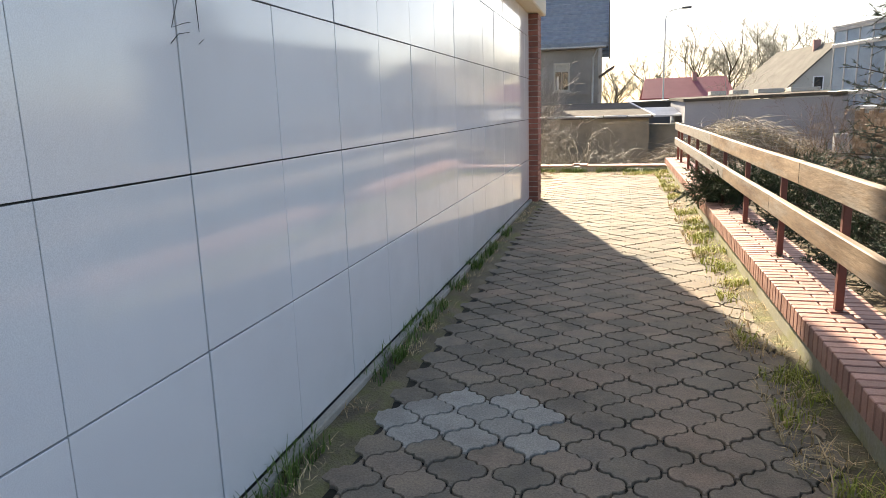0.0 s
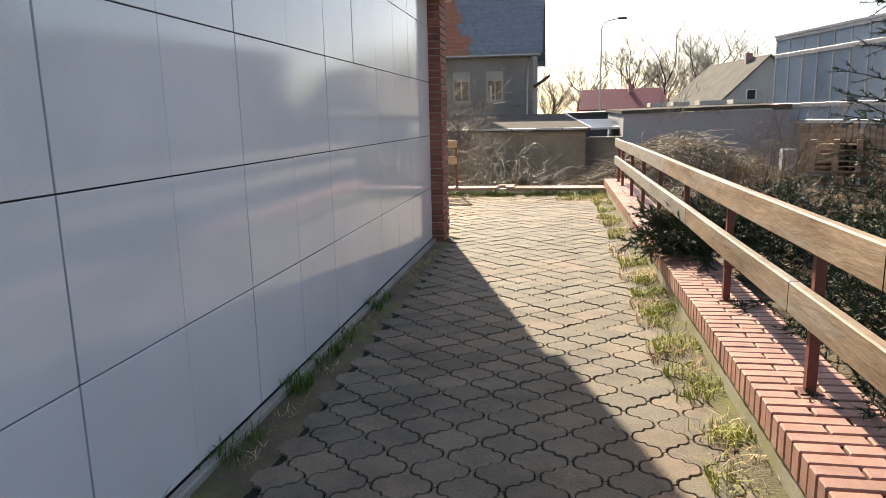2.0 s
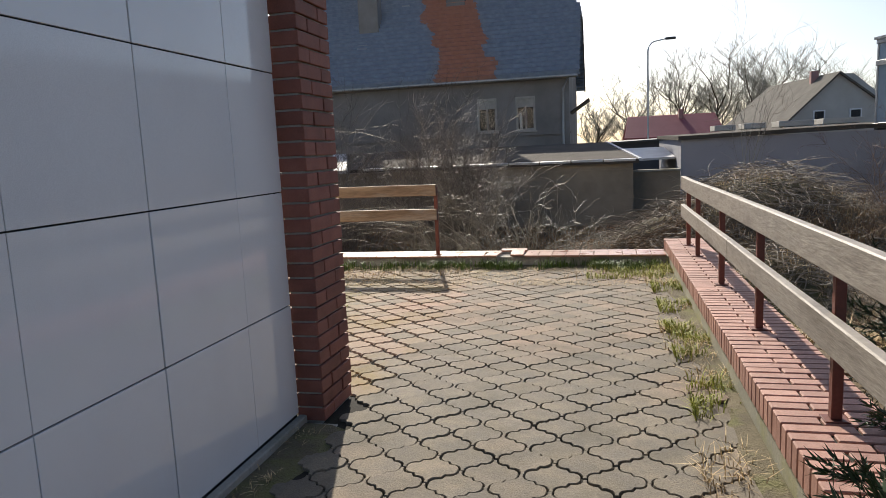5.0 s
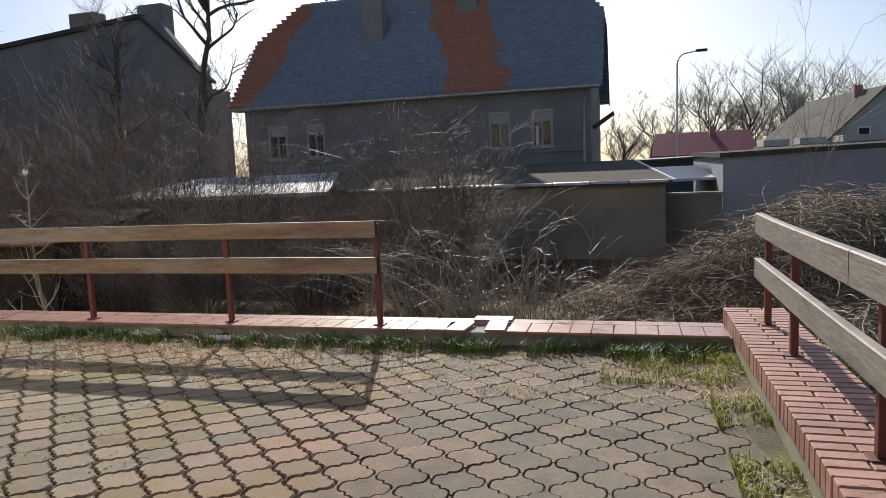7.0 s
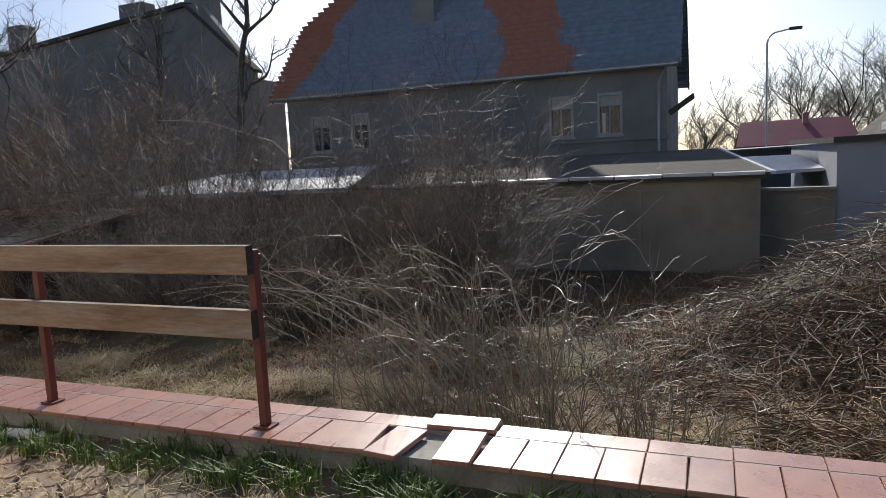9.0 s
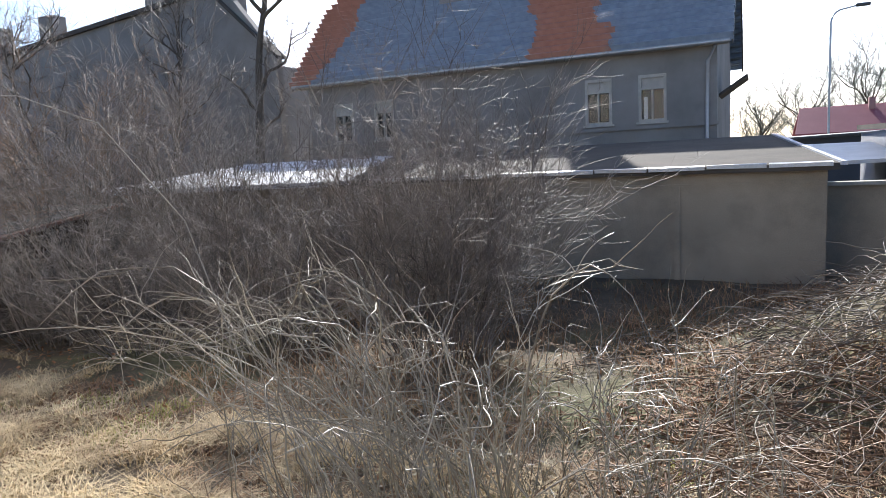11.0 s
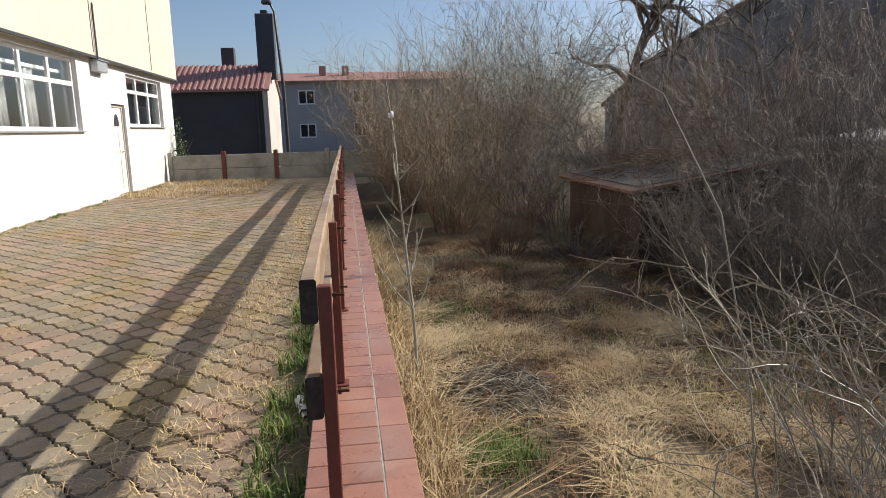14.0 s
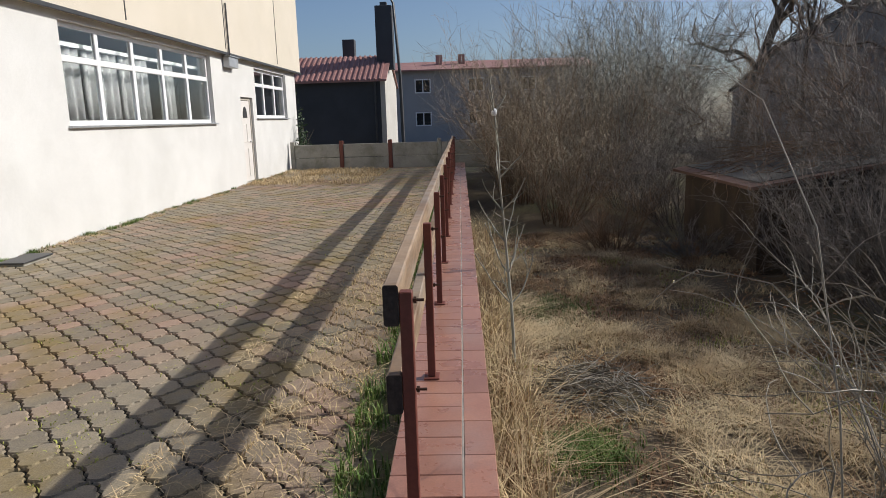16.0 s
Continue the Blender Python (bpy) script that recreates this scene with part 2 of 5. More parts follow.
M_glass = glass("window_glass", (0.82, 0.86, 0.88))
M_bluepane = mat("blue_glazing", (0.28, 0.37, 0.46), (0.40, 0.49, 0.57), 0.7, 0.18, 0.05, spec=0.6, vary=0.12)


def roof_tiles():
    """Weathered roof: slate blue-grey courses with patches of newer orange-red tiles."""
    m = bpy.data.materials.new("patched_roof_tiles")
    m.use_nodes = True
    n, l = m.node_tree.nodes, m.node_tree.links
    b = n["Principled BSDF"]
    b.inputs["Roughness"].default_value = 0.6
    pos = n.new("ShaderNodeNewGeometry")
    sep = n.new("ShaderNodeSeparateXYZ")
    l.new(pos.outputs["Position"], sep.inputs[0])
    nz = n.new("ShaderNodeTexNoise")
    nz.inputs["Scale"].default_value, nz.inputs["Detail"].default_value = 0.9, 4.0
    l.new(pos.outputs["Position"], nz.inputs["Vector"])

    def math_(op, a, c=None, d=None):
        x = n.new("ShaderNodeMath")
        x.operation = op
        for s, v in zip(x.inputs, (a, c, d)):
            if v is None:
                continue
            if isinstance(v, (int, float)):
                s.default_value = v
            else:
                l.new(v, s)
        return x.outputs[0]

    xs = math_("MULTIPLY_ADD", nz.outputs["Fac"], 1.6, sep.outputs["X"])
    # replaced patches: a leaning band near the middle of the slope, and the west verge
    band = math_("LESS_THAN", math_("ABSOLUTE", math_("MULTIPLY_ADD", sep.outputs["Z"], 0.35, math_("ADD", xs, 2.75))), 1.15)
    verge = math_("LESS_THAN", xs, math_("MULTIPLY_ADD", sep.outputs["Z"], 0.25, -14.4))
    patch = math_("MAXIMUM", band, verge)
    isl = n.new("ShaderNodeTexNoise")
    isl.inputs["Scale"].default_value, isl.inputs["Detail"].default_value = 4.5, 3.0
    l.new(pos.outputs["Position"], isl.inputs["Vector"])
    slate, red = n.new("ShaderNodeMix"), n.new("ShaderNodeMix")
    for x, c1, c2 in ((slate, (0.155, 0.20, 0.265), (0.38, 0.44, 0.53)), (red, (0.36, 0.16, 0.11), (0.56, 0.29, 0.21))):
        x.data_type = "RGBA"
        x.inputs[6].default_value, x.inputs[7].default_value = (*c1, 1), (*c2, 1)
        l.new(isl.outputs["Fac"], x.inputs[0])
    out = n.new("ShaderNodeMix")
    out.data_type = "RGBA"
    l.new(patch, out.inputs[0])
    l.new(slate.outputs[2], out.inputs[6])
    l.new(red.outputs[2], out.inputs[7])
    l.new(out.outputs[2], b.inputs["Base Color"])
    bp = n.new("ShaderNodeBump")
    bp.inputs["Strength"].default_value, bp.inputs["Distance"].default_value = 0.5, 0.02
    l.new(isl.outputs["Fac"], bp.inputs["Height"])
    l.new(bp.outputs[0], b.inputs["Normal"])
    return m


M_roof = roof_tiles()


# ---------- building helpers ----------
def mesh_of(name, bm, material):
    me = bpy.data.meshes.new(name)
    bm.to_mesh(me)
    bm.free()
    me.materials.append(material)
    return me


def raw(name, verts, faces, material, smooth=False):
    me = bpy.data.meshes.new(name)
    me.from_pydata(verts, [], faces)
    me.materials.append(material)
    if smooth:
        me.polygons.foreach_set("use_smooth", [True] * len(me.polygons))
    me.update()
    return me


def thing(name, at=(0, 0, 0), label="", category="", group="", kind="", rz=0):
    ob = new(name)
    ob.matrix_basis = pose(*at, 0, 0, rz)
    return tagged(ob, label, category, group, kind)


def part(name, bm, material, parent, label="", m=None):
    me = bm if isinstance(bm, bpy.types.Mesh) else mesh_of(name, bm, material)
    ob = new(name, me)
    ob.parent = parent
    if m is not None:
        ob.matrix_basis = m
    return tagged(ob, label)


def solid(name, bm, material, label="", category="", kind="structure"):
    me = bm if isinstance(bm, bpy.types.Mesh) else mesh_of(name, bm, material)
    return tagged(new(name, me), label, category, "", kind)


def box(bm, x0, x1, y0, y1, z0, z1, bevel=0.0, segments=1):
    made = bmesh.ops.create_cube(bm, size=1)["verts"]
    for v in made:
        v.co = Vector((x0 + (v.co.x + 0.5) * (x1 - x0), y0 + (v.co.y + 0.5) * (y1 - y0), z0 + (v.co.z + 0.5) * (z1 - z0)))
    if bevel:
        edges = {e for v in made for e in v.link_edges}
        bmesh.ops.bevel(bm, geom=list(edges), offset=bevel, segments=segments, affect="EDGES", profile=0.5)
    return bm


def boxed(x0, x1, y0, y1, z0, z1, bevel=0.0, segments=1):
    return box(bmesh.new(), x0, x1, y0, y1, z0, z1, bevel, segments)


def prism(bm, outline, axis, a, b):
    """A solid from an outline of (u, z) drawn along axis from a to b."""
    def co(u, z, w):
        return (u, w, z) if axis == "y" else (w, u, z)
    lo = [bm.verts.new(co(u, z, a)) for u, z in outline]
    hi = [bm.verts.new(co(u, z, b)) for u, z in outline]
    bm.faces.new(lo), bm.faces.new(hi[::-1])
    for i in range(len(lo)):
        j = (i + 1) % len(lo)
        bm.faces.new((lo[i], hi[i], hi[j], lo[j]))
    bmesh.ops.recalc_face_normals(bm, faces=bm.faces)
    return bm


def wall_open(us, zs, openings, front, back, axis="x"):
    """A wall with thickness along axis, from front to back, with openings (u0, u1, z0, z1) that go through."""
    cu = sorted({*us, *(o[0] for o in openings), *(o[1] for o in openings)})
    cz = sorted({*zs, *(o[2] for o in openings), *(o[3] for o in openings)})
    bm = bmesh.new()
    memo = {}

    def vert(i, k, side):
        key = (i, k, side)
        if key not in memo:
            w = front if side == 0 else back
            memo[key] = bm.verts.new((cu[i], w, cz[k]) if axis == "x" else (w, cu[i], cz[k]))
        return memo[key]

    def full(i, k):
        if not (0 <= i < len(cu) - 1 and 0 <= k < len(cz) - 1):
            return False
        mu, mz = (cu[i] + cu[i + 1]) / 2, (cz[k] + cz[k + 1]) / 2
        return not any(o[0] < mu < o[1] and o[2] < mz < o[3] for o in openings)

    for i in range(len(cu) - 1):
        for k in range(len(cz) - 1):
            if not full(i, k):
                continue
            for s in (0, 1):
                bm.faces.new((vert(i, k, s), vert(i + 1, k, s), vert(i + 1, k + 1, s), vert(i, k + 1, s)))
            for di, dk, p, q in ((-1, 0, (i, k), (i, k + 1)), (1, 0, (i + 1, k), (i + 1, k + 1)), (0, -1, (i, k), (i + 1, k)), (0, 1, (i, k + 1), (i + 1, k + 1))):
                if not full(i + di, k + dk):
                    bm.faces.new((vert(*p, 0), vert(*q, 0), vert(*q, 1), vert(*p, 1)))
    bmesh.ops.recalc_face_normals(bm, faces=bm.faces)
    return bm


def tubes(name, lines, material, sides=3):
    """Tapered rods along lines; each line is (points, radius at base, radius at tip)."""
    verts, faces, base = [], [], 0
    ang = np.arange(sides) * 2 * math.pi / sides
    batch = {}
    for pts, r0, r1 in lines:
        batch.setdefault(len(pts), []).append((pts, r0, r1))
    for k, group in batch.items():
        if k < 2:
            continue
        p = np.array([g[0] for g in group], float)
        d = np.gradient(p, axis=1)
        d /= np.linalg.norm(d, axis=2, keepdims=True) + 1e-9
        ref = np.where(np.abs(d[..., 2:3]) > 0.9, np.array([1.0, 0, 0]), np.array([0, 0, 1.0]))
        u = np.cross(d, ref)
        u /= np.linalg.norm(u, axis=2, keepdims=True) + 1e-9
        v = np.cross(d, u)
        t = np.linspace(0, 1, k)[None, :]
        r = np.array([[g[1]] for g in group]) * (1 - t) + np.array([[g[2]] for g in group]) * t
        ring = p[:, :, None, :] + r[:, :, None, None] * (u[:, :, None, :] * np.cos(ang)[:, None] + v[:, :, None, :] * np.sin(ang)[:, None])
        verts.append(ring.reshape(-1, 3))
        m = len(group)
        a = (np.arange(m)[:, None, None] * k + np.arange(k - 1)[None, :, None]) * sides + base
        s0, s1 = np.arange(sides)[None, None, :], (np.arange(sides)[None, None, :] + 1) % sides
        faces.append(np.stack([a + s0, a + s1, a + sides + s1, a + sides + s0], -1).reshape(-1, 4))
        base += m * k * sides
    return raw(name, np.concatenate(verts).tolist(), np.concatenate(faces).tolist(), material, True)


def blades(name, spots, material, rng, height, width=0.006, lean=0.5, curl=0.4):
    """Grass blades, each a bent tapering leaf of two quads and a tip, rooted at spots."""
    k = len(spots)
    s = np.asarray(spots, float)
    h = np.asarray(height, float) * rng.uniform(0.6, 1.25, k)
    a = rng.uniform(0, 2 * math.pi, k)
    ln = rng.uniform(0.05, lean, k) * h
    d = np.stack([np.cos(a), np.sin(a), np.zeros(k)], 1)
    side = np.stack([-np.sin(a), np.cos(a), np.zeros(k)], 1) * (width * rng.uniform(0.6, 1.3, k))[:, None]
    up = np.array([0, 0, 1.0])
    mid = s + d * (ln * 0.35)[:, None] + up * (h * 0.6)[:, None]
    tip = s + d * (ln * (1 + curl))[:, None] + up * (h * rng.uniform(0.75, 1.0, k))[:, None]
    v = np.stack([s - side, s + side, mid - side * 0.7, mid + side * 0.7, tip], 1).reshape(-1, 3)
    faces = []
    for i in range(k):
        b = 5 * i
        faces += [(b, b + 1, b + 3, b + 2), (b + 2, b + 3, b + 4)]
    return raw(name, v.tolist(), faces, material)


# ---------- ground ----------
def smooth(a, b, v):
    t = min(1.0, max(0.0, (v - a) / (b - a)))
    return t * t * (3 - 2 * t)


def terrain(x, y):
    """Height of the ground: a garden about a metre below the paved yard, level with it east of the low wall."""
    if y < 14.7 and x < 1.15:
        return -0.9
    low = -0.95 + 0.10 * noise.noise(Vector((x * 0.35, y * 0.35, 0))) + 0.04 * noise.noise(Vector((x * 1.3, y * 1.3, 3)))
    east = 0.06 + 0.08 * noise.noise(Vector((x * 0.5, y * 0.5, 7)))
    f = smooth(15.5, 10.5, y) * smooth(0.8, 1.2, x)
    z = low * (1 - f) + east * f
    z += 0.3 * smooth(20.5, 24.0, y) * smooth(30, 24, y)
    z += 0.55 * smooth(-13.0, -19.0, x) * smooth(40, 15, y)
    z += 1.5 * math.exp(-(((x - 3.3) / 2.4) ** 2 + ((y - 20.8) / 2.1) ** 2))
    z += 0.7 * math.exp(-(((x - 2.6) / 0.65) ** 2 + ((y - 16.7) / 0.7) ** 2))
    return z


def steps(parts):
    out = []
    for a, b, k in parts:
        out += list(np.linspace(a, b, k, endpoint=False))
    return out + [parts[-1][1]]


gx = steps([(-900, -120, 6), (-120, -30, 12), (-30, 8, 110), (8, 40, 16), (40, 900, 8)])
gy = steps([(-900, -40, 6), (-40, 14.6, 16), (14.6, 14.8, 2), (14.8, 26, 56), (26, 60, 14), (60, 900, 8)])
gx += [1.0, 1.2]
gx.sort()
solid("ground", raw("ground", [(x, y, terrain(x, y)) for y in gy for x in gx],
      [(j * len(gx) + i, j * len(gx) + i + 1, (j + 1) * len(gx) + i + 1, (j + 1) * len(gx) + i) for j in range(len(gy) - 1) for i in range(len(gx) - 1)],
      M_soil, True), M_soil, "bare brown garden soil with dry grass and moss", "ground")

# bed of the paving: walkway and yard in one slab
bm = bmesh.new()
prism(bm, [(-3.0, -0.85), (0.93, -0.85), (0.93, -0.014), (-3.0, -0.014)], "y", -4.0, 14.44)
bed = solid("pavement", bm, M_joint, "concrete block paving with soil and moss in its joints", "pavement")
bm = boxed(-24.0, -3.0, 9.0, 14.44, -0.85, -0.018)
yard_bed = solid("pavement_yard", bm, M_joint, "sunlit yard of wavy concrete pavers with mossy joints", "pavement")

# ---------- building with glazed panels ----------
PX = -1.25
bm = boxed(-1.55, PX - 0.012, -4.0, 9.83, -0.3, 2.62)
wall_east = solid("wall_east", bm, M_grout, "wall clad in glossy white panels with dark joints", "wall")
bm = boxed(-3.6, -1.06, -4.0, 10.32, 2.62, 6.6, 0.015)
solid("wall_upper_east", bm, M_beige, "beige upper storey overhanging the panelled wall", "wall")
bm = boxed(-3.6, -1.55, 9.86, 10.25, -0.3, 2.62)
solid("wall_return", bm, M_pier, "dark brick return wall behind the pier", "wall")
bm = boxed(-3.6, -3.3, 9.45, 9.86, -0.3, 2.62)
solid("wall_inner", bm, M_plaster, "white plastered inner wall", "wall")
bm = boxed(-1.25, -1.205, -4.0, 9.83, 0.0, 0.045, 0.006)
solid("baseboard", bm, M_concrete, "narrow concrete skirting under the white panels", "skirting")
bm = boxed(-1.205, -1.05, -4.0, 9.85, -0.2, -0.007, 0.002)
solid("trim", bm, M_concrete, "strip of sandy mortar between the wall and the pavers", "trim")

YF = 9.47
WIN = [(-14.48, -8.9, 1.5, 2.9), (-20.8, -17.6, 1.6, 2.86)]
DOOR = (-17.28, -16.32, 0.0, 2.1)
bm = wall_open([-22.0, -3.6], [-0.3, 3.0], WIN + [DOOR], YF, YF - 0.3)
solid("wall_north", bm, M_plaster, "sunlit white plastered wall with windows and a door", "wall")
bm = boxed(-22.35, -3.6, -3.7, YF + 0.12, 3.0, 6.6, 0.015)
solid("wall_upper_north", bm, M_beige, "sunlit beige upper storey with vertical seams", "wall")
bm = boxed(-22.0, -21.7, -3.7, YF - 0.3, -0.3, 3.0)
solid("wall_west", bm, M_plaster, "white plastered end wall", "wall")
bm = boxed(-21.7, -1.55, -4.0, -3.7, -0.3, 3.0)
solid("wall_south", bm, M_plaster, "white plastered rear wall", "wall")
# Partition and floor are added, with the room shade put into their colour.
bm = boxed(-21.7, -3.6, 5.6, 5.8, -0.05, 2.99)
solid("wall_room", bm, M_dark, "added room partition, near black to stand for unlit depth", "wall")
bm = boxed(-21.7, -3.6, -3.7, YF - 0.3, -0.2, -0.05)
solid("floor", bm, M_dark, "added room floor, near black to stand for unlit depth", "floor")
for x in (-10.6, -15.2, -19.55):
    bm = boxed(x - 0.012, x + 0.012, YF + 0.121, YF + 0.13, 3.1, 6.55)
    solid("trim", bm, M_metaldark, "thin vertical seam strip on the beige storey", "trim")
bm = boxed(-22.36, -3.6, YF + 0.121, YF + 0.15, 2.97, 3.03, 0.006)
solid("trim", bm, M_metaldark, "dark drip edge under the upper storey", "trim")


def strip_window(name, u0, u1, z0, z1, cols, transom, label):
    w = thing(name, (0, 0, 0), label, "window", kind="structure")
    y = YF - 0.12
    frame_bm = bmesh.new()
    box(frame_bm, u0, u1, y - 0.035, y + 0.035, z0, z0 + 0.07, 0.006)
    box(frame_bm, u0, u1, y - 0.035, y + 0.035, z1 - 0.07, z1, 0.006)
    box(frame_bm, u0, u0 + 0.07, y - 0.034, y + 0.034, z0 + 0.07, z1 - 0.07, 0.006)
    box(frame_bm, u1 - 0.07, u1, y - 0.034, y + 0.034, z0 + 0.07, z1 - 0.07, 0.006)
    part("window_frame", frame_bm, M_white, w, "white plastic frame")
    pitch = (u1 - u0) / cols
    for i in range(1, cols):
        part("mullion", boxed(u0 + i * pitch - 0.05, u0 + i * pitch + 0.05, y - 0.032, y + 0.033, z0 + 0.07, z1 - 0.07, 0.006), M_white, w)
    for i in range(cols):
        a, b = u0 + i * pitch + 0.05, u0 + (i + 1) * pitch - 0.05
        part("transom", boxed(a, b, y - 0.03, y + 0.031, transom - 0.045, transom + 0.045, 0.006), M_white, w)
        for c, d in ((z0 + 0.07, transom - 0.045), (transom + 0.045, z1 - 0.07)):
            p = part("pane", boxed(a, b, y - 0.006, y + 0.006, c, d), M_glass, w)
            p.visible_shadow = False
    part("window_sill", boxed(u0 - 0.05, u1 + 0.05, YF - 0.14, YF + 0.06, z0 - 0.035, z0 - 0.003, 0.006), M_zinc, w, "thin metal sill")
    return w


strip_window("window_1", *WIN[0], 5, 2.41, "wide white-framed ribbon window with drawn curtains")
strip_window("window_2", *WIN[1], 3, 2.46, "white-framed window of three bays beside the door")


def curtain(x0, x1, z0, z1, y):
    k = int((x1 - x0) / 0.03)
    v, f = [], []
    for i in range(k + 1):
        x = x0 + (x1 - x0) * i / k
        d = 0.035 * math.sin(i * 0.9) + 0.02 * math.sin(i * 0.37)
        for z in (z0, (z0 + z1) / 2, z1):
            v.append((x, y + d * (1.2 - 0.3 * (z - z0)), z))
    for i in range(k):
        for j in (0, 1):
            a = i * 3 + j
            f.append((a, a + 3, a + 4, a + 1))
    ob = new("curtain", raw("curtain", v, f, M_curtain, True))
    md = ob.modifiers.new("cloth", "SOLIDIFY")
    md.thickness = 0.004
    tagged(ob, "pale grey pleated curtain hanging behind the window", "curtain", "curtains in the ribbon window")


for i in range(4):
    curtain(-13.3 + i * 1.12, -13.3 + i * 1.12 + (0.98 if i else 0.6), 1.47, 2.64, YF - 0.37)
bm = boxed(-14.9, -8.4, YF - 0.43, YF - 0.3, 2.62, 2.68)
tagged(new("curtain_rail", mesh_of("curtain_rail", bm, M_white)), "white rail that carries the pleated curtains", "curtain rail")

door = thing("door_1", (-16.8, YF - 0.1, 0), "closed pale panel door with a small arched light", "door", kind="structure")
part("door_leaf", boxed(-0.40, 0.40, -0.025, 0.025, 0.03, 2.02, 0.006), M_doorw, door)
part("door_frame", prism(prism(bmesh.new(), [(-0.47, 0.0), (-0.41, 0.0), (-0.41, 2.03), (-0.47, 2.09)], "y", -0.04, 0.04),
     [(0.47, 0.0), (0.41, 0.0), (0.41, 2.03), (0.47, 2.09)], "y", -0.04, 0.04), M_winframe, door)
part("lintel", boxed(-0.41, 0.41, -0.04, 0.04, 2.03, 2.09), M_winframe, door)
for z0, z1 in ((0.15, 0.85), (1.0, 1.45)):
    for s in (-1, 1):
        part("door_panel", boxed(s * 0.19 - 0.14, s * 0.19 + 0.14, 0.025, 0.036, z0, z1, 0.008), M_doorw, door)
bm = bmesh.new()
prism(bm, [(0.17 * math.cos(a), 1.6 + (0.28 if a <= math.pi + 0.01 else 0.0) * math.sin(a)) for a in np.linspace(0, math.pi, 9)], "y", 0.026, 0.034)
part("door_light", bm, M_dark, door, "arched dark glass light")
part("door_handle", boxed(-0.33, -0.21, 0.026, 0.075, 1.0, 1.03, 0.01), M_zinc, door, "metal lever handle")

bm = bmesh.new()
box(bm, -15.88, -15.26, YF + 0.003, YF + 0.16, 2.72, 2.95, 0.012)
box(bm, -15.9, -15.24, YF + 0.003, YF + 0.19, 2.95, 2.968)
meter = thing("wall_box", (0, 0, 0), "small grey sheet-metal box under the eaves of the white wall", "wall box")
part("box_body", bm, M_zinc, meter)
bm = boxed(-15.34, -15.30, YF + 0.135, YF + 0.17, 2.975, 4.1, 0.01)
part("conduit", bm, M_metaldark, meter, "thin dark conduit")
grate = thing("cellar_hatch", (0, 0, 0.0), "low concrete cellar hatch with a dark gap beside the white wall", "hatch")
part("kerb", boxed(-7.3, -6.8, 9.68, 9.95, -0.01, 0.025, 0.006), M_concrete, grate)
part("lid", boxed(-7.33, -6.77, 9.66, 9.97, 0.025, 0.045, 0.006), M_metaldark, grate, "dark metal lid")

# scratched letters on the glossy panels
scr = thing("scratched_letters", (0, 0, 0), "thin grey letters Z P scratched on a white panel", "graffiti")
def scratch(pts, r=0.0016):
    return ([(PX + 0.0015, y, z) for y, z in pts], r, r * 0.6)
zl = [scratch([(1.785, 1.735), (1.86, 1.742), (1.865, 1.735), (1.80, 1.60), (1.86, 1.618), (1.895, 1.625)]),
      scratch([(1.785, 1.735), (1.785, 1.69), (1.81, 1.71), (1.845, 1.71)])]
pl = [scratch([(1.93, 1.73), (1.935, 1.60)]), scratch([(1.925, 1.745), (1.95, 1.755), (1.985, 1.735), (1.975, 1.705), (1.955, 1.70)]),
      scratch([(1.79, 1.555), (1.83, 1.585), (1.885, 1.595)]), scratch([(1.93, 1.565), (1.955, 1.58)])]
part("letter_z", tubes("letter_z", zl, M_grout), M_grout, scr)
part("letter_p", tubes("letter_p", pl, M_grout), M_grout, scr)

# ---------- low walls ----------
bm = boxed(0.952, 1.32, -4.0, 14.86, -0.7, 0.128)
wall_low_east = solid("wall_low_east", bm, M_mossy, "low wall of clinker bricks on a mossy concrete plinth", "low wall")
bm = boxed(0.965, 1.305, -4.0, 14.86, 0.128, 0.234)
solid("wall_low_core", bm, M_joint, "mortar bed between the wall's bricks", "low wall")
bm = boxed(-20.4, 0.948, 14.49, 14.845, -1.4, 0.105)
wall_low_north = solid("wall_low_north", bm, M_concrete, "low concrete wall topped with reddish tiles", "low wall")

def dirt_strip(name, label, axis, a, b, inner, outer, wobble, seed):
    """Soil washed over the pavers beside a wall, with a ragged edge."""
    k = int(abs(b - a) / 0.05)
    v, f = [], []
    for i in range(k + 1):
        u = a + (b - a) * i / k
        e = outer + wobble * (noise.noise(Vector((u * 1.4, seed, 0))) + 0.6 * noise.noise(Vector((u * 6.0, seed, 2))))
        for w, z in ((inner, 0.012 + 0.006 * noise.noise(Vector((u * 4, seed, 5)))), ((inner + e) / 2, 0.009 + 0.005 * noise.noise(Vector((u * 5, seed, 8)))), (e, -0.030)):
            v.append((u, w, z) if axis == "x" else (w, u, z))
    for i in range(k):
        for j in (0, 1):
            p = i * 3 + j
            f.append((p, p + 3, p + 4, p + 1))
    ob = solid(name, raw(name, v, f, M_dirt, True), M_dirt, label, "soil")
    return ob


dirt_strip("trim", "mossy soil washed along the tiled wall", "x", -20.3, 0.93, 14.489, 14.08, 0.22, 3.0)
dirt_strip("trim", "mossy soil washed along the brick wall", "y", -3.9, 14.45, 0.95, 0.79, 0.09, 9.0)
dirt_strip("trim", "soil between the pavers and the white wall", "y", -3.9, 9.8, -1.204, -0.96, 0.06, 14.0)

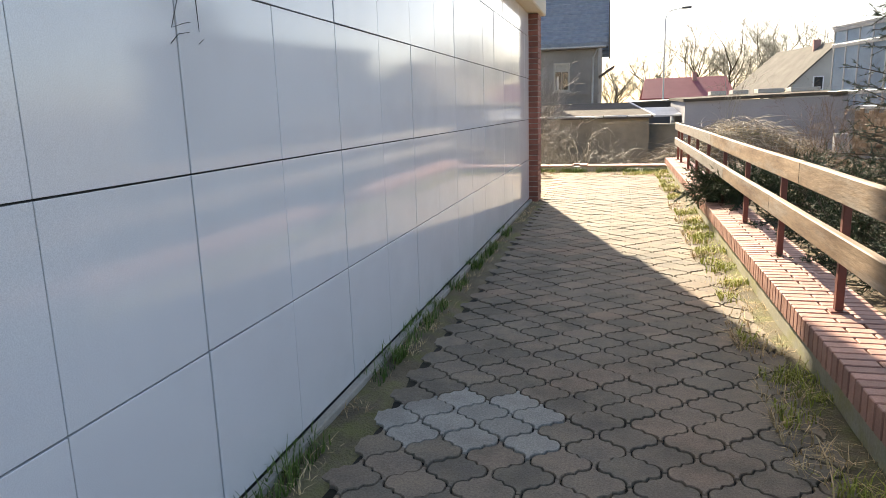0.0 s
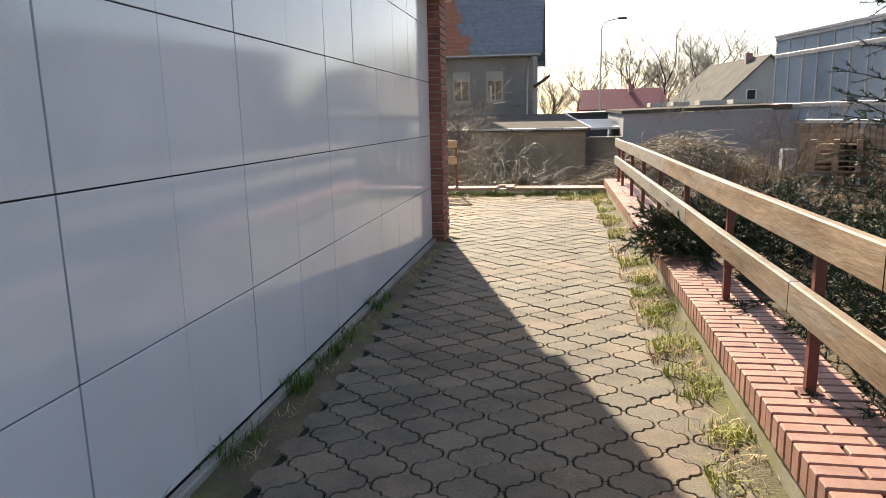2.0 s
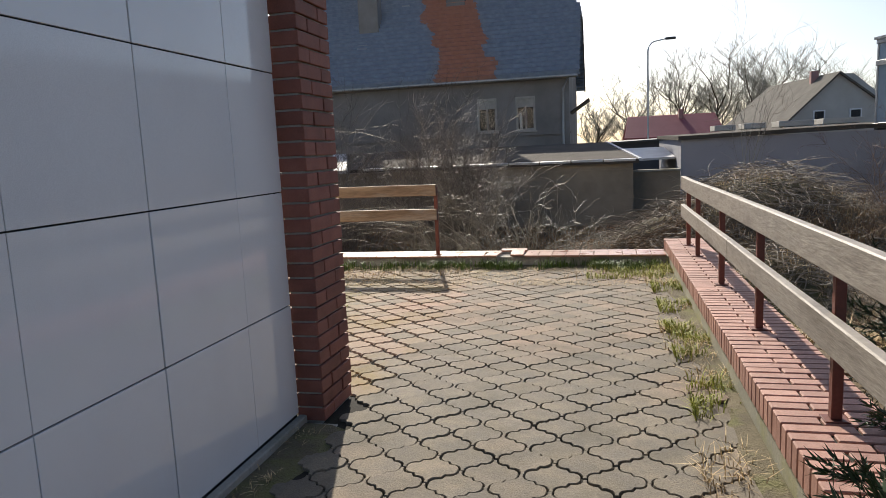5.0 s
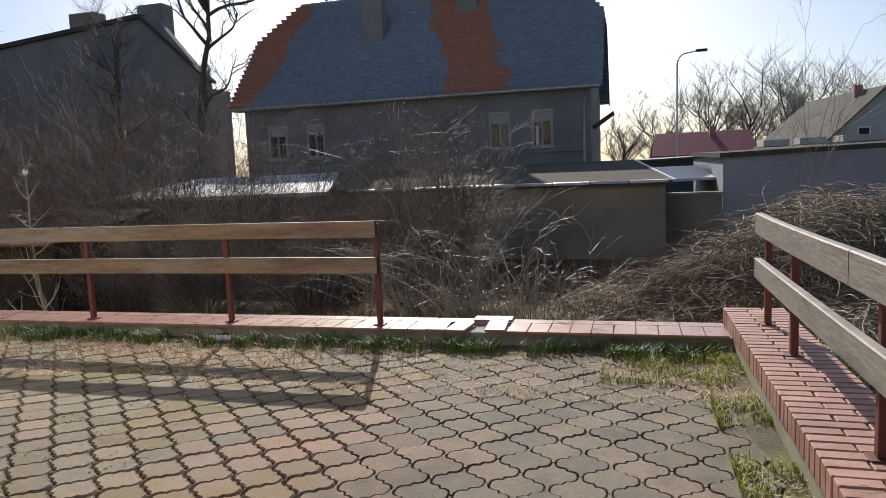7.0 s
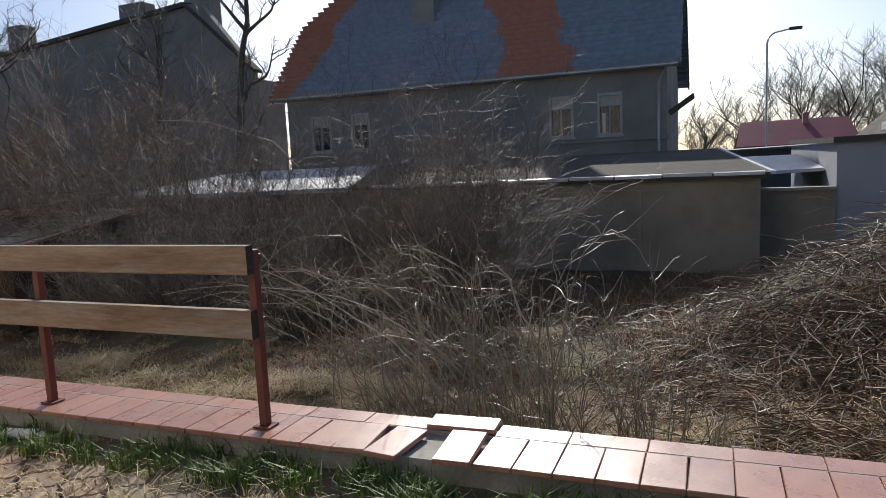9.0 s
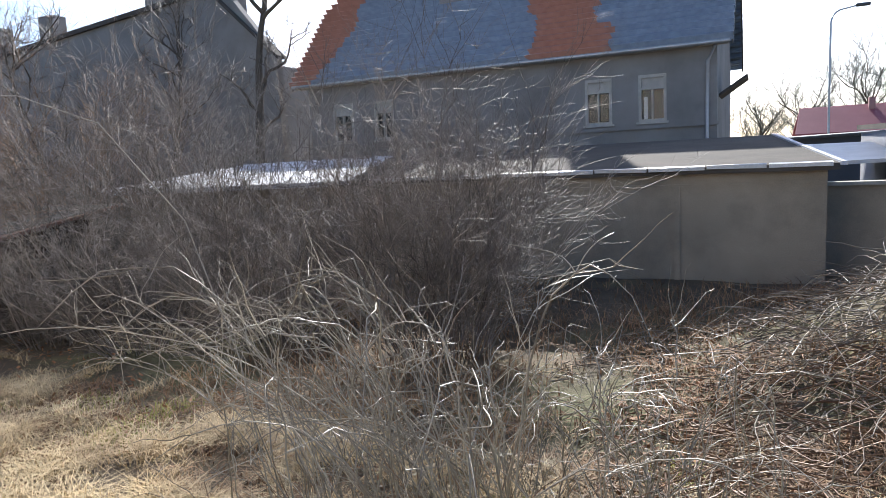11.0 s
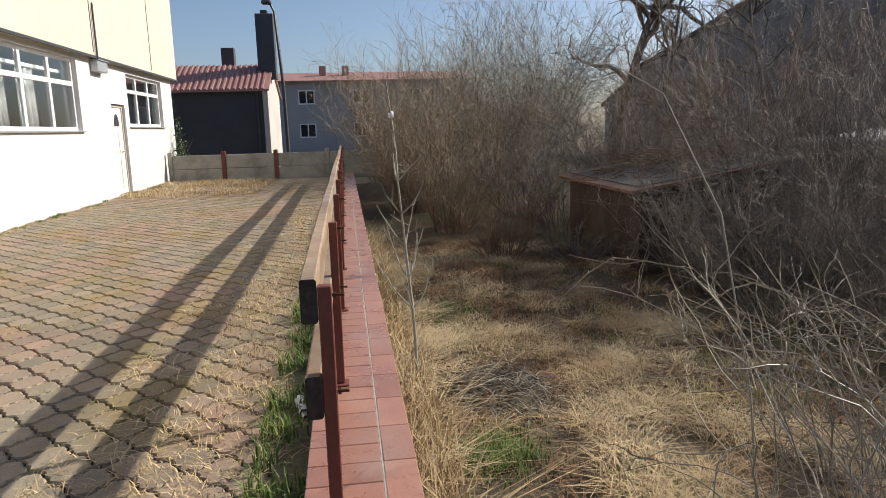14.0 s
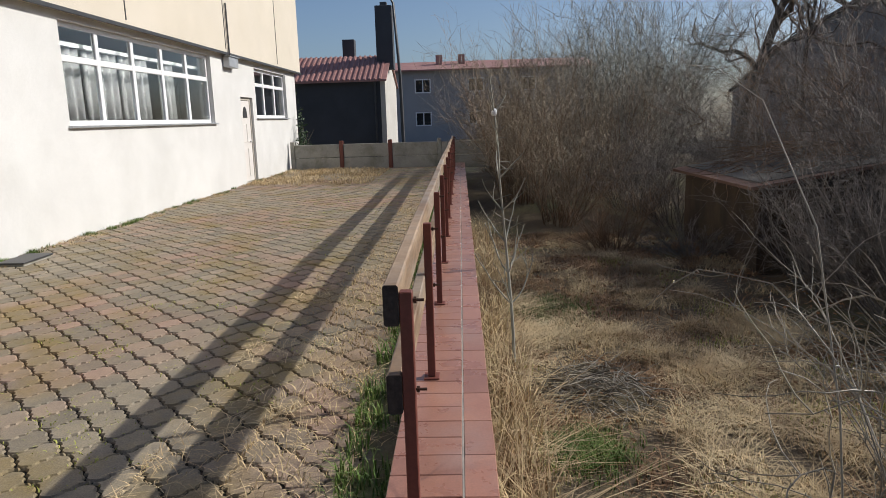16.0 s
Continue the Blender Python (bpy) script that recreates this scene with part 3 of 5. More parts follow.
# ---------- railings ----------
def steel_post(parent, x, y, z0, z1, face):
    p = part("post", boxed(x - 0.02, x + 0.02, y - 0.02, y + 0.02, z0 + 0.008, z1, 0.003), M_steel, parent)
    part("base_plate", boxed(x - 0.045, x + 0.045, y - 0.04, y + 0.04, z0, z0 + 0.008, 0.002), M_steel, p)
    for z in (z1 - 0.03, z1 - 0.32):
        bmb = bmesh.new()
        rot = Matrix.Rotation(radians(90), 4, "Y" if face == "x" else "X")
        off = Vector((0.035, 0, z)) if face == "x" else Vector((0, 0.035, z))
        bmesh.ops.create_cone(bmb, cap_ends=True, segments=6, radius1=0.005, radius2=0.005, depth=0.04, matrix=Matrix.Translation(Vector((x, y, 0)) + off) @ rot)
        bmesh.ops.create_cone(bmb, cap_ends=True, segments=6, radius1=0.011, radius2=0.011, depth=0.009,
                              matrix=Matrix.Translation(Vector((x, y, 0)) + off * 1.0 + (Vector((-0.008, 0, 0)) if face == "x" else Vector((0, -0.008, 0)))) @ rot)
        part("bolt", bmb, M_bolt, p, "rusty bolt with a nut")
    return p


def board(parent, axis, a, b, face0, face1, z0, z1, seed, wood=M_wood):
    """A plank with a slight bow, a worn upper edge and dark end grain."""
    rng = random.Random(seed)
    k = max(4, int(abs(b - a) / 0.35))
    bow, sag = rng.uniform(-0.006, 0.006), rng.uniform(-0.008, 0.004)
    c = 0.006
    sec = [(face0, z0 + c), (face0, z1 - c), (face0 + c, z1), (face1 - c, z1), (face1, z1 - c), (face1, z0 + c), (face1 - c, z0), (face0 + c, z0)]
    v, f = [], []
    for i in range(k + 1):
        t = i / k
        s = math.sin(math.pi * t)
        for w, z in sec:
            u = a + (b - a) * t
            w2, z2 = w + bow * s, z + sag * s + 0.0015 * noise.noise(Vector((u * 5, z * 9, seed)))
            v.append((u, w2, z2) if axis == "x" else (w2, u, z2))
    n8 = len(sec)
    for i in range(k):
        for j in range(n8):
            j2 = (j + 1) % n8
            f.append((i * n8 + j, i * n8 + j2, (i + 1) * n8 + j2, (i + 1) * n8 + j))
    f += [tuple(range(n8)), tuple(range(k * n8, k * n8 + n8))]
    me = raw("board", v, f, wood)
    me.materials.append(M_endgrain)
    me.polygons[len(f) - 1].material_index = me.polygons[len(f) - 2].material_index = 1
    return part("board", me, M_wood, parent)


rail_n = thing("railing", (0, 0, 0), "wooden two-board railing on red-brown steel posts along the tiled wall", "railing", "yard railings")
NORTH_POSTS = [-1.665, -3.02, -4.45] + [-4.45 - 1.43 * i for i in range(1, 11)]
for x in NORTH_POSTS:
    steel_post(rail_n, x, 14.575, 0.13, 0.945, "y")
ends = [-1.645, -5.4, -9.7, -14.0, -18.85]
for i in range(4):
    for z0, z1, s in ((0.838, 0.968, 1), (0.55, 0.68, 2)):
        board(rail_n, "x", ends[i] - (0.0 if i == 0 else 0.004), ends[i + 1] + 0.004, 14.505, 14.553, z0, z1, i * 7 + s)

rail_e = thing("railing", (0, 0, 0), "wooden two-board railing on steel posts along the brick wall", "railing", "yard railings")
EAST_POSTS = [-1.6, -0.25, 1.1, 2.47, 3.87, 5.27, 6.69, 8.1, 9.55, 10.9, 12.2, 13.57, 14.31]
for y in EAST_POSTS:
    steel_post(rail_e, 1.135, y, 0.246, 0.93, "x")
for z0, z1, e in ((0.835, 0.975, [-4.0, 0.8, 4.6, 8.9, 12.4, 14.4]), (0.54, 0.675, [-4.0, 1.1, 5.4, 7.75, 11.6, 14.42])):
    for i in range(5):
        board(rail_e, "y", e[i] + 0.004, e[i + 1] - 0.004, 1.068, 1.113, z0, z1, 60 + i * 5 + int(z0 * 10), M_woodgrey if i > 2 else M_wood)


# ---------- sheds beyond the garden ----------
shed = thing("shed", (0, 0, 0), "long low shed with stained render and a flat felt roof", "shed")
part("shed_wall", boxed(-12.6, 0.95, 24.0, 24.25, -1.5, 0.88), M_shedwall, shed)
part("shed_wall", boxed(0.7, 0.95, 24.25, 29.0, -1.5, 0.88), M_shedwall, shed)
part("shed_wall", boxed(-12.6, -12.35, 24.25, 29.0, -1.5, 0.88), M_shedwall, shed)
for x in (-0.92, -3.4, -6.0):
    part("pilaster", boxed(x - 0.04, x + 0.04, 23.97, 24.0, -1.4, 0.72), M_shedwall, shed)
part("ledge", boxed(-3.4, 0.95, 23.975, 24.0, 0.70, 0.74), M_shedwall, shed)


def slab(bm, pts, thick):
    top = [bm.verts.new(p) for p in pts]
    bot = [bm.verts.new((p[0], p[1], p[2] - thick)) for p in pts]
    bm.faces.new(top), bm.faces.new(bot[::-1])
    for i in range(len(pts)):
        j = (i + 1) % len(pts)
        bm.faces.new((top[i], bot[i], bot[j], top[j]))
    bmesh.ops.recalc_face_normals(bm, faces=bm.faces)
    return bm


part("roof", slab(bmesh.new(), [(-6.3, 23.85, 0.99), (1.08, 23.85, 0.97), (0.3, 29.2, 1.43), (-8.4, 29.2, 1.43)], 0.09), M_felt, shed, "dark bitumen felt")
part("roof", slab(bmesh.new(), [(-12.8, 23.83, 0.95), (-6.35, 23.83, 0.98), (-8.45, 29.2, 1.44), (-13.4, 29.2, 1.42)], 0.09), M_whitefelt, shed, "pale silvered felt")
part("fascia", slab(bmesh.new(), [(1.08, 23.83, 0.995), (1.16, 23.85, 0.985), (0.40, 29.2, 1.45), (0.30, 29.2, 1.46)], 0.05), M_whitefelt, shed, "pale edging strip")
bm = bmesh.new()
for i in range(9):
    x0 = -5.9 + i * 0.77
    slab(bm, [(x0, 23.79 + 0.02 * (i % 3), 0.985 + 0.012 * (i % 2)), (x0 + 0.74, 23.80 + 0.02 * ((i + 1) % 3), 0.985), (x0 + 0.74, 23.86, 1.0), (x0, 23.86, 1.0)], 0.05)
part("edge_flashing", bm, M_zinc, shed, "bent metal roof edge")

annex = thing("shed", (0, 0, 0), "narrow gap wall with a small light roof between the sheds", "shed")
part("shed_wall", boxed(0.96, 2.13, 24.9, 25.1, -1.5, 0.62), M_shedwall, annex)
part("ledge", boxed(0.96, 2.13, 24.82, 25.12, 0.62, 0.67), M_concrete, annex)
part("roof", slab(bmesh.new(), [(0.97, 26.2, 0.92), (2.13, 26.2, 0.95), (2.13, 30.0, 1.2), (0.4, 30.0, 1.2)], 0.06), M_whitefelt, annex, "pale sheet roof")

garage = thing("garage", (0, 0, 0), "plain grey rendered garage with a dark roof edge", "garage")
part("garage_wall", boxed(2.15, 9.8, 25.0, 25.25, -1.6, 1.40), M_greywall, garage)
part("garage_wall", boxed(2.15, 2.4, 25.25, 32.0, -1.6, 1.40), M_greywall, garage)
part("roof", slab(bmesh.new(), [(2.08, 24.9, 1.47), (9.9, 24.9, 1.62), (9.9, 32.2, 1.72), (2.08, 32.2, 1.57)], 0.10), M_felt, garage, "dark felt roof")
for i, (x0, x1) in enumerate(((3.0, 3.5), (3.7, 4.2), (4.5, 5.3), (5.5, 6.4))):
    part("roof_sheet", boxed(x0, x1, 25.4, 26.2, 1.56 + 0.015 * i, 1.70 + 0.015 * i, 0.01), M_pale, garage, "pale sheet on the roof")

rusty = thing("shed", (0, 0, 0), "old dark low shed with rusty-edged felt roof among the bushes", "shed")
part("shed_wall", boxed(-12.5, -9.3, 18.95, 19.15, -1.4, 0.33), M_oldwall, rusty, "dark damp-stained wall")
for x0, x1 in ((-12.5, -12.3), (-9.5, -9.3)):
    part("shed_wall", boxed(x0, x1, 19.15, 21.3, -1.4, 0.33), M_oldwall, rusty)
part("shed_wall", boxed(-12.3, -9.5, 21.1, 21.3, -1.4, 0.6), M_oldwall, rusty)
part("roof", slab(bmesh.new(), [(-12.7, 18.76, 0.39), (-9.15, 18.76, 0.39), (-9.15, 21.5, 0.82), (-12.7, 21.5, 0.82)], 0.045), M_rust, rusty, "rusty sheet roof")
part("roof_patch", slab(bmesh.new(), [(-12.66, 19.0, 0.442), (-9.4, 18.95, 0.434), (-9.2, 21.4, 0.818), (-12.66, 21.4, 0.818)], 0.012), M_greyroof, rusty, "old grey felt")

# ---------- tiled house ----------
def house_window(parent, x0, x1, z0, z1, y, lit=False):
    # Backing sheet with the room's darkness put into its colour.
    w = part("window", boxed(x0, x1, y + 0.16, y + 0.18, z0, z1), M_dark, parent, "old window with a near-black backing for the unlit room")
    bmf = bmesh.new()
    for a, b, c, d in ((x0, x0 + 0.08, z0, z1), (x1 - 0.08, x1, z0, z1), (x0 + 0.08, x1 - 0.08, z0, z0 + 0.08), (x0 + 0.08, x1 - 0.08, z1 - 0.09, z1),
                       ((x0 + x1) / 2 - 0.025, (x0 + x1) / 2 + 0.025, z0 + 0.08, z1 - 0.42), (x0 + 0.08, x1 - 0.08, z1 - 0.42, z1 - 0.36)):
        box(bmf, a, b, y - 0.025, y + 0.10, c, d)
    part("window_frame", bmf, M_winframe, w, "worn pale frame")
    xm = (x0 + x1) / 2
    for a, b in ((x0 + 0.08, xm - 0.025), (xm + 0.025, x1 - 0.08)):
        part("pane", boxed(a, b, y + 0.06, y + 0.07, z0 + 0.08, z1 - 0.42), M_glass, w)
    part("upper_panel", boxed(x0 + 0.08, x1 - 0.08, y + 0.05, y + 0.08, z1 - 0.36, z1 - 0.09), M_winframe, w, "boarded upper light")
    if lit:
        part("curtain", boxed(x0 + 0.14, xm - 0.15, y + 0.09, y + 0.13, z0 + 0.08, z1 - 0.62), M_white, w, "white cloth in the window")
    part("window_sill", boxed(x0 - 0.06, x1 + 0.06, y - 0.09, y + 0.04, z0 - 0.06, z0), M_winframe, w)


HY, HX0, HX1 = 34.5, -14.8, -1.05
house = thing("house", (0, 0, 0), "old grey-brown house with a half-hipped roof of patched tiles", "house")
wins = [(-13.79, -12.95), (-12.09, -11.33), (-4.73, -3.94), (-3.17, -2.39)]
part("wall", wall_open([HX0, HX1], [-1.2, 4.4], [(a, b, 2.06, 3.4) for a, b in wins], HY, HY + 0.35), M_housewall, house)
RZ, RY, EY = 8.85, 38.25, 34.15
SL = (RZ - 4.18) / (RY - EY)
BY = 2 * RY - EY
for x0, x1 in ((HX0, HX0 + 0.35), (HX1 - 0.35, HX1)):
    part("wall", prism(bmesh.new(), [(HY + 0.35, -1.2), (BY - 0.7, -1.2), (BY - 0.7, 4.3), (RY + 1.6, 6.7), (RY - 1.6, 6.7), (HY + 0.35, 4.3)], "x", x0, x1), M_housewall, house)
part("wall", boxed(HX0, HX1, BY - 0.7, BY - 0.35, -1.2, 4.3), M_housewall, house)
for i, (a, b) in enumerate(wins):
    house_window(house, a, b, 2.06, 3.4, HY, i == 3)
part("cornice", boxed(HX0 - 0.05, HX1 + 0.05, HY - 0.08, HY, 1.86, 1.96), M_housewall, house)
part("eaves_board", boxed(HX0 - 0.3, HX1 + 0.3, HY - 0.33, HY, 4.02, 4.12), M_winframe, house, "timber eaves board")

# roof: courses of tiles, each a thin tilted strip
CLIP = 7.05
x_l, x_r = -15.25, -0.62
def span(z):
    """West and east end of the roof at height z, cut back by the half hips."""
    d = max(0.0, z - CLIP) * 0.78
    return x_l + d, x_r - d


course_meshes = []
courses = 24
for side in (1, -1):
    for i in range(courses):
        za, zb = 4.1 + (RZ - 4.1) * i / courses, 4.1 + (RZ - 4.1) * (i + 1.12) / courses
        zb = min(zb, RZ)
        ya, yb = EY + (za - 4.18) / SL, EY + (zb - 4.18) / SL
        if side < 0:
            ya, yb = 2 * RY - ya, 2 * RY - yb
        (a0, a1), (b0, b1) = span(za), span(zb)
        k, cv, cf = 46, [], []
        for j in range(k + 1):
            t = j / k
            wob = 0.014 * noise.noise(Vector((j * 0.7, i * 1.7, side)))
            cv += [(a0 + (a1 - a0) * t, ya - 0.12 * side, za + 0.155 + wob), (b0 + (b1 - b0) * t, yb, zb + 0.012),
                   (a0 + (a1 - a0) * t, ya, za - 0.02)]
        for j in range(k):
            p = j * 3
            cf += [(p, p + 3, p + 4, p + 1), (p, p + 2, p + 5, p + 3)]
        course_meshes.append(raw("tile_course", cv, cf, M_roof))
roof_v, roof_f = [], []
for xe, sgn in ((x_l, 1), (x_r, -1)):
    for i in range(12):
        za, zb = CLIP + (RZ - CLIP) * i / 12, CLIP + (RZ - CLIP) * (i + 1) / 12
        base = len(roof_v)
        for z, up in ((za, 0.05), (zb, 0.01)):
            h = (RZ - z) / SL
            x = xe + sgn * (z - CLIP) * 0.78
            roof_v += [(x, RY - h, z + up), (x, RY + h, z + up)]
        roof_f.append((base, base + 1, base + 3, base + 2))
roof = part("roof", raw("roof", roof_v, roof_f, M_roof), M_roof, house, "slate-blue tiles with orange-red patches")
for me in course_meshes:
    part("tile_course", me, M_roof, roof)
for xe in (x_l, x_r):
    s = 1 if xe == x_l else -1
    bm = prism(bmesh.new(), [(EY, 3.98), (EY, 4.16), (RY - 1.58, CLIP + 0.02), (RY + 1.58, CLIP + 0.02), (2 * RY - EY, 4.16), (2 * RY - EY, 3.98), (RY + 1.58, CLIP - 0.16), (RY - 1.58, CLIP - 0.16)], "x", xe, xe + 0.05 * s)
    part("verge_board", bm, M_metaldark, roof, "dark verge board")
bm = boxed(x_l + (RZ - CLIP) * 0.78, x_r - (RZ - CLIP) * 0.78, RY - 0.12, RY + 0.12, RZ - 0.04, RZ + 0.12, 0.05)
part("ridge_cap", bm, M_roof, roof)
for x, y, z, w, top in ((-9.75, 36.5, 6.5, 0.45, 9.9), (-6.0, 37.4, 7.4, 0.42, 9.8)):
    c = part("chimney", boxed(x - w, x + w, y - 0.3, y + 0.3, z, top, 0.02), M_housewall, roof, "sooty rendered chimney")
    part("chimney_cap", boxed(x - w - 0.06, x + w + 0.06, y - 0.36, y + 0.36, top, top + 0.12, 0.02), M_concrete, c)
for x, z, w, hh in ((-9.9, 5.85, 0.22, 0.38), (-13.2, 7.35, 0.16, 0.2), (-8.3, 7.85, 0.18, 0.22), (-3.85, 8.1, 0.16, 0.2)):
    y = EY + (z - 4.18) / SL
    sk = boxed(-w, w, -hh / 2, hh / 2, 0.0, 0.07, 0.01)
    part("skylight", sk, M_zinc, roof, "small metal roof light", pose(x, y, z + 0.07, math.degrees(math.atan(SL)), 0, 0))
part("downpipe", tubes("downpipe", [([(-1.05, 34.2, 4.05), (-1.28, 34.4, 3.6), (-1.3, 34.43, 2.2), (-1.3, 34.43, -1.0)], 0.05, 0.05)], M_zinc, 8), M_zinc, house, "zinc downpipe")
part("gutter", tubes("gutter", [([(-15.2, 34.08, 4.1), (-8, 34.08, 4.08), (-0.7, 34.08, 4.06)], 0.06, 0.06)], M_zinc, 8), M_zinc, house, "zinc gutter")
part("side_porch", slab(bmesh.new(), [(-1.05, 35.2, 2.75), (-0.3, 35.2, 3.25), (-0.3, 36.6, 3.25), (-1.05, 36.6, 2.75)], 0.08), M_felt, house, "small canopy on a strut")

# ---------- neighbour house ----------
h2 = thing("house", (0, 0, 0), "dark house with a steep gable behind bare trees", "house")
part("wall", prism(bmesh.new(), [(-31.0, -1.0), (-18.1, -1.0), (-18.1, 5.9), (-20.6, 8.9), (-21.4, 9.0), (-31.0, 8.1)], "y", 37.0, 37.35), M_housewall, h2)
part("wall", boxed(-44.5, -22.0, 37.35, 45.0, -1.0, 6.4), M_housewall, h2)
verge = [(-57.4, 3.0), (-47.5, 6.0), (-37.0, 7.75), (-31.0, 8.25), (-21.4, 9.05)]
for (xa, za), (xb, zb) in zip(verge, verge[1:]):
    part("roof", slab(bmesh.new(), [(xa, 36.8, za), (xb, 36.8, zb), (xb, 37.5, zb + 0.06), (xa, 37.5, za + 0.06)], 0.2), M_felt, h2, "dark tiled roof")
part("wall", prism(bmesh.new(), [(-57.0, -1.0), (-31.0, -1.0), (-31.0, 8.1), (-37.0, 7.6), (-47.5, 5.85), (-57.0, 3.0)], "y", 37.02, 37.3), M_housewall, h2)
part("roof", slab(bmesh.new(), [(-21.4, 36.8, 9.05), (-17.9, 36.8, 5.85), (-17.9, 37.4, 5.85), (-21.4, 37.4, 9.05)], 0.14), M_felt, h2, "dark steep roof slope")
for x0, x1, z1 in ((-25.8, -24.3, 9.6), (-21.9, -20.5, 9.6), (-37.4, -36.6, 9.4), (-33.4, -32.3, 9.5)):
    c = part("chimney", boxed(x0, x1, 37.5, 38.3, 7.6, z1, 0.03), M_housewall, h2, "broad sooty chimney")

# ---------- far things to the north ----------
red = thing("house", (0, 0, 0), "low house with a dull red sheet roof in the distance", "house")
part("wall", boxed(2.4, 10.2, 71.2, 77.0, -1.0, 2.1), M_pale, red)
part("roof", slab(bmesh.new(), [(2.0, 70.5, 1.85), (10.6, 70.5, 1.85), (10.1, 74.0, 3.85), (2.4, 74.0, 3.85)], 0.12), M_redroof, red)
part("roof", slab(bmesh.new(), [(2.4, 74.0, 3.85), (10.1, 74.0, 3.85), (10.6, 77.5, 1.85), (2.0, 77.5, 1.85)], 0.12), M_redroof, red)
part("chimney", boxed(6.9, 7.3, 73.2, 73.8, 3.2, 4.3), M_pinkroof, red)
dark_shed = thing("shed", (0, 0, 0), "long dark shed in front of the red-roofed house", "shed")
part("wall", boxed(0.9, 9.5, 52.0, 58.0, -1.0, 1.45), M_anth, dark_shed)
part("roof", slab(bmesh.new(), [(0.7, 51.7, 1.5), (9.8, 51.7, 1.7), (9.8, 58.3, 1.8), (0.7, 58.3, 1.6)], 0.12), M_metaldark, dark_shed)

h3 = thing("house", (0, 0, 0), "pale house with a grey pitched roof and small gable windows", "house")
part("wall", prism(bmesh.new(), [(12.9, -1.0), (21.0, -1.0), (21.0, 1.9), (17.0, 5.5), (15.9, 5.5), (12.6, 1.9)], "y", 60.0, 60.3), M_pale, h3)
part("wall", boxed(12.9, 20.5, 60.3, 70.0, -1.0, 1.9), M_pale, h3)
part("roof", slab(bmesh.new(), [(12.1, 59.7, 1.75), (16.1, 59.7, 5.65), (14.0, 71.0, 5.65), (9.6, 71.0, 1.75)], 0.15), M_greyroof, h3)
part("roof", slab(bmesh.new(), [(16.1, 59.7, 5.65), (20.9, 59.7, 1.75), (20.9, 71.0, 1.75), (16.1, 71.0, 5.65)], 0.15), M_greyroof, h3)
for x in (14.9, 17.2):
    w = part("window", boxed(x - 0.3, x + 0.3, 59.93, 60.0, 2.1, 3.0), M_dark, h3)
    bmf = bmesh.new()
    for a, b, c, d in ((x - 0.38, x - 0.3, 2.02, 3.08), (x + 0.3, x + 0.38, 2.02, 3.08), (x - 0.3, x + 0.3, 3.0, 3.08), (x - 0.3, x + 0.3, 2.02, 2.1)):
        box(bmf, a, b, 59.9, 60.0, c, d)
    part("window_frame", bmf, M_white, w)
part("chimney", boxed(15.0, 15.5, 62.5, 63.0, 4.4, 6.0), M_pinkroof, h3)

lamp = thing("street_lamp", (3.42, 60.0, -1.0), "tall thin street lamp with a curved arm", "street lamp")
arc = [(0.0, 0, 0), (0.0, 0, 8.9)] + [(0.6 - 0.6 * math.cos(a), 0, 8.9 + 0.75 * math.sin(a)) for a in np.linspace(0.2, math.pi / 2, 6)] + [(1.25, 0, 9.75)]
part("pole", tubes("pole", [(arc, 0.07, 0.045)], M_zinc, 6), M_zinc, lamp)
part("lamp_head", boxed(1.2, 1.95, -0.12, 0.12, 9.68, 9.86, 0.05), M_metaldark, lamp)

# glazed structure on posts
pav = thing("glazed_pavilion", (6.87, 26.0, 0), "tall bluish glazed screen on pale metal posts", "glazed pavilion", rz=math.degrees(math.atan2(-3.8, 0.96)))
LEN, BAY = 8.4, 0.7
for i in range(13):
    part("post" if i % 3 == 0 else "mullion", boxed(i * BAY - 0.025, i * BAY + 0.025, -0.04, 0.06, -0.6 if i % 3 == 0 else 1.02, 3.56, 0.004), M_zinc, pav)
for z, hgt in ((1.05, 0.05), (1.52, 0.06), (3.03, 0.06), (3.54, 0.05)):
    part("rail", boxed(-0.03, LEN + 0.03, -0.065, -0.041, z - hgt, z + hgt, 0.004), M_zinc, pav)
pane_meshes = [mesh_of("pane", boxed(0.028, BAY - 0.028, -0.01, 0.01, a, b), M_bluepane) for a, b in ((1.06, 1.49), (1.55, 3.0), (3.06, 3.52))]
for i in range(12):
    for me in pane_meshes:
        part("pane", me, M_bluepane, pav, "", pose(i * BAY, 0, 0))
part("roof", boxed(-0.1, LEN + 0.1, -0.08, 3.2, 3.6, 3.66), M_zinc, pav, "thin flat roof")
part("rear_wall", boxed(0.2, LEN, 3.0, 3.1, -0.6, 3.6), M_greywall, pav)
pl = thing("plank_fence", (7.0, 24.2, -0.4), "rough grey plank fence under the glazed screen", "fence", rz=-70)
for i in range(16):
    part("plank", boxed(0.2 + i * 0.2, 0.38 + i * 0.2, 0, 0.03, 0, 1.35 + 0.08 * math.sin(i * 2.1), 0.004), M_wood, pl)
pal = thing("pallet_stack", (6.7, 22.0, -0.25), "stack of weathered grey pallets beside the bushes", "pallet", rz=-20)
for i in range(6):
    part("pallet", boxed(0, 1.2, 0, 0.8, i * 0.14, i * 0.14 + 0.03), M_wood, pal)
    for j in range(3):
        part("block", boxed(j * 0.53, j * 0.53 + 0.14, 0.02, 0.78, i * 0.14 + 0.031, i * 0.14 + 0.139), M_wood, pal)
wb = thing("plastic_box", (6.25, 22.3, -0.25), "pale plastic box standing by the pallets", "box")
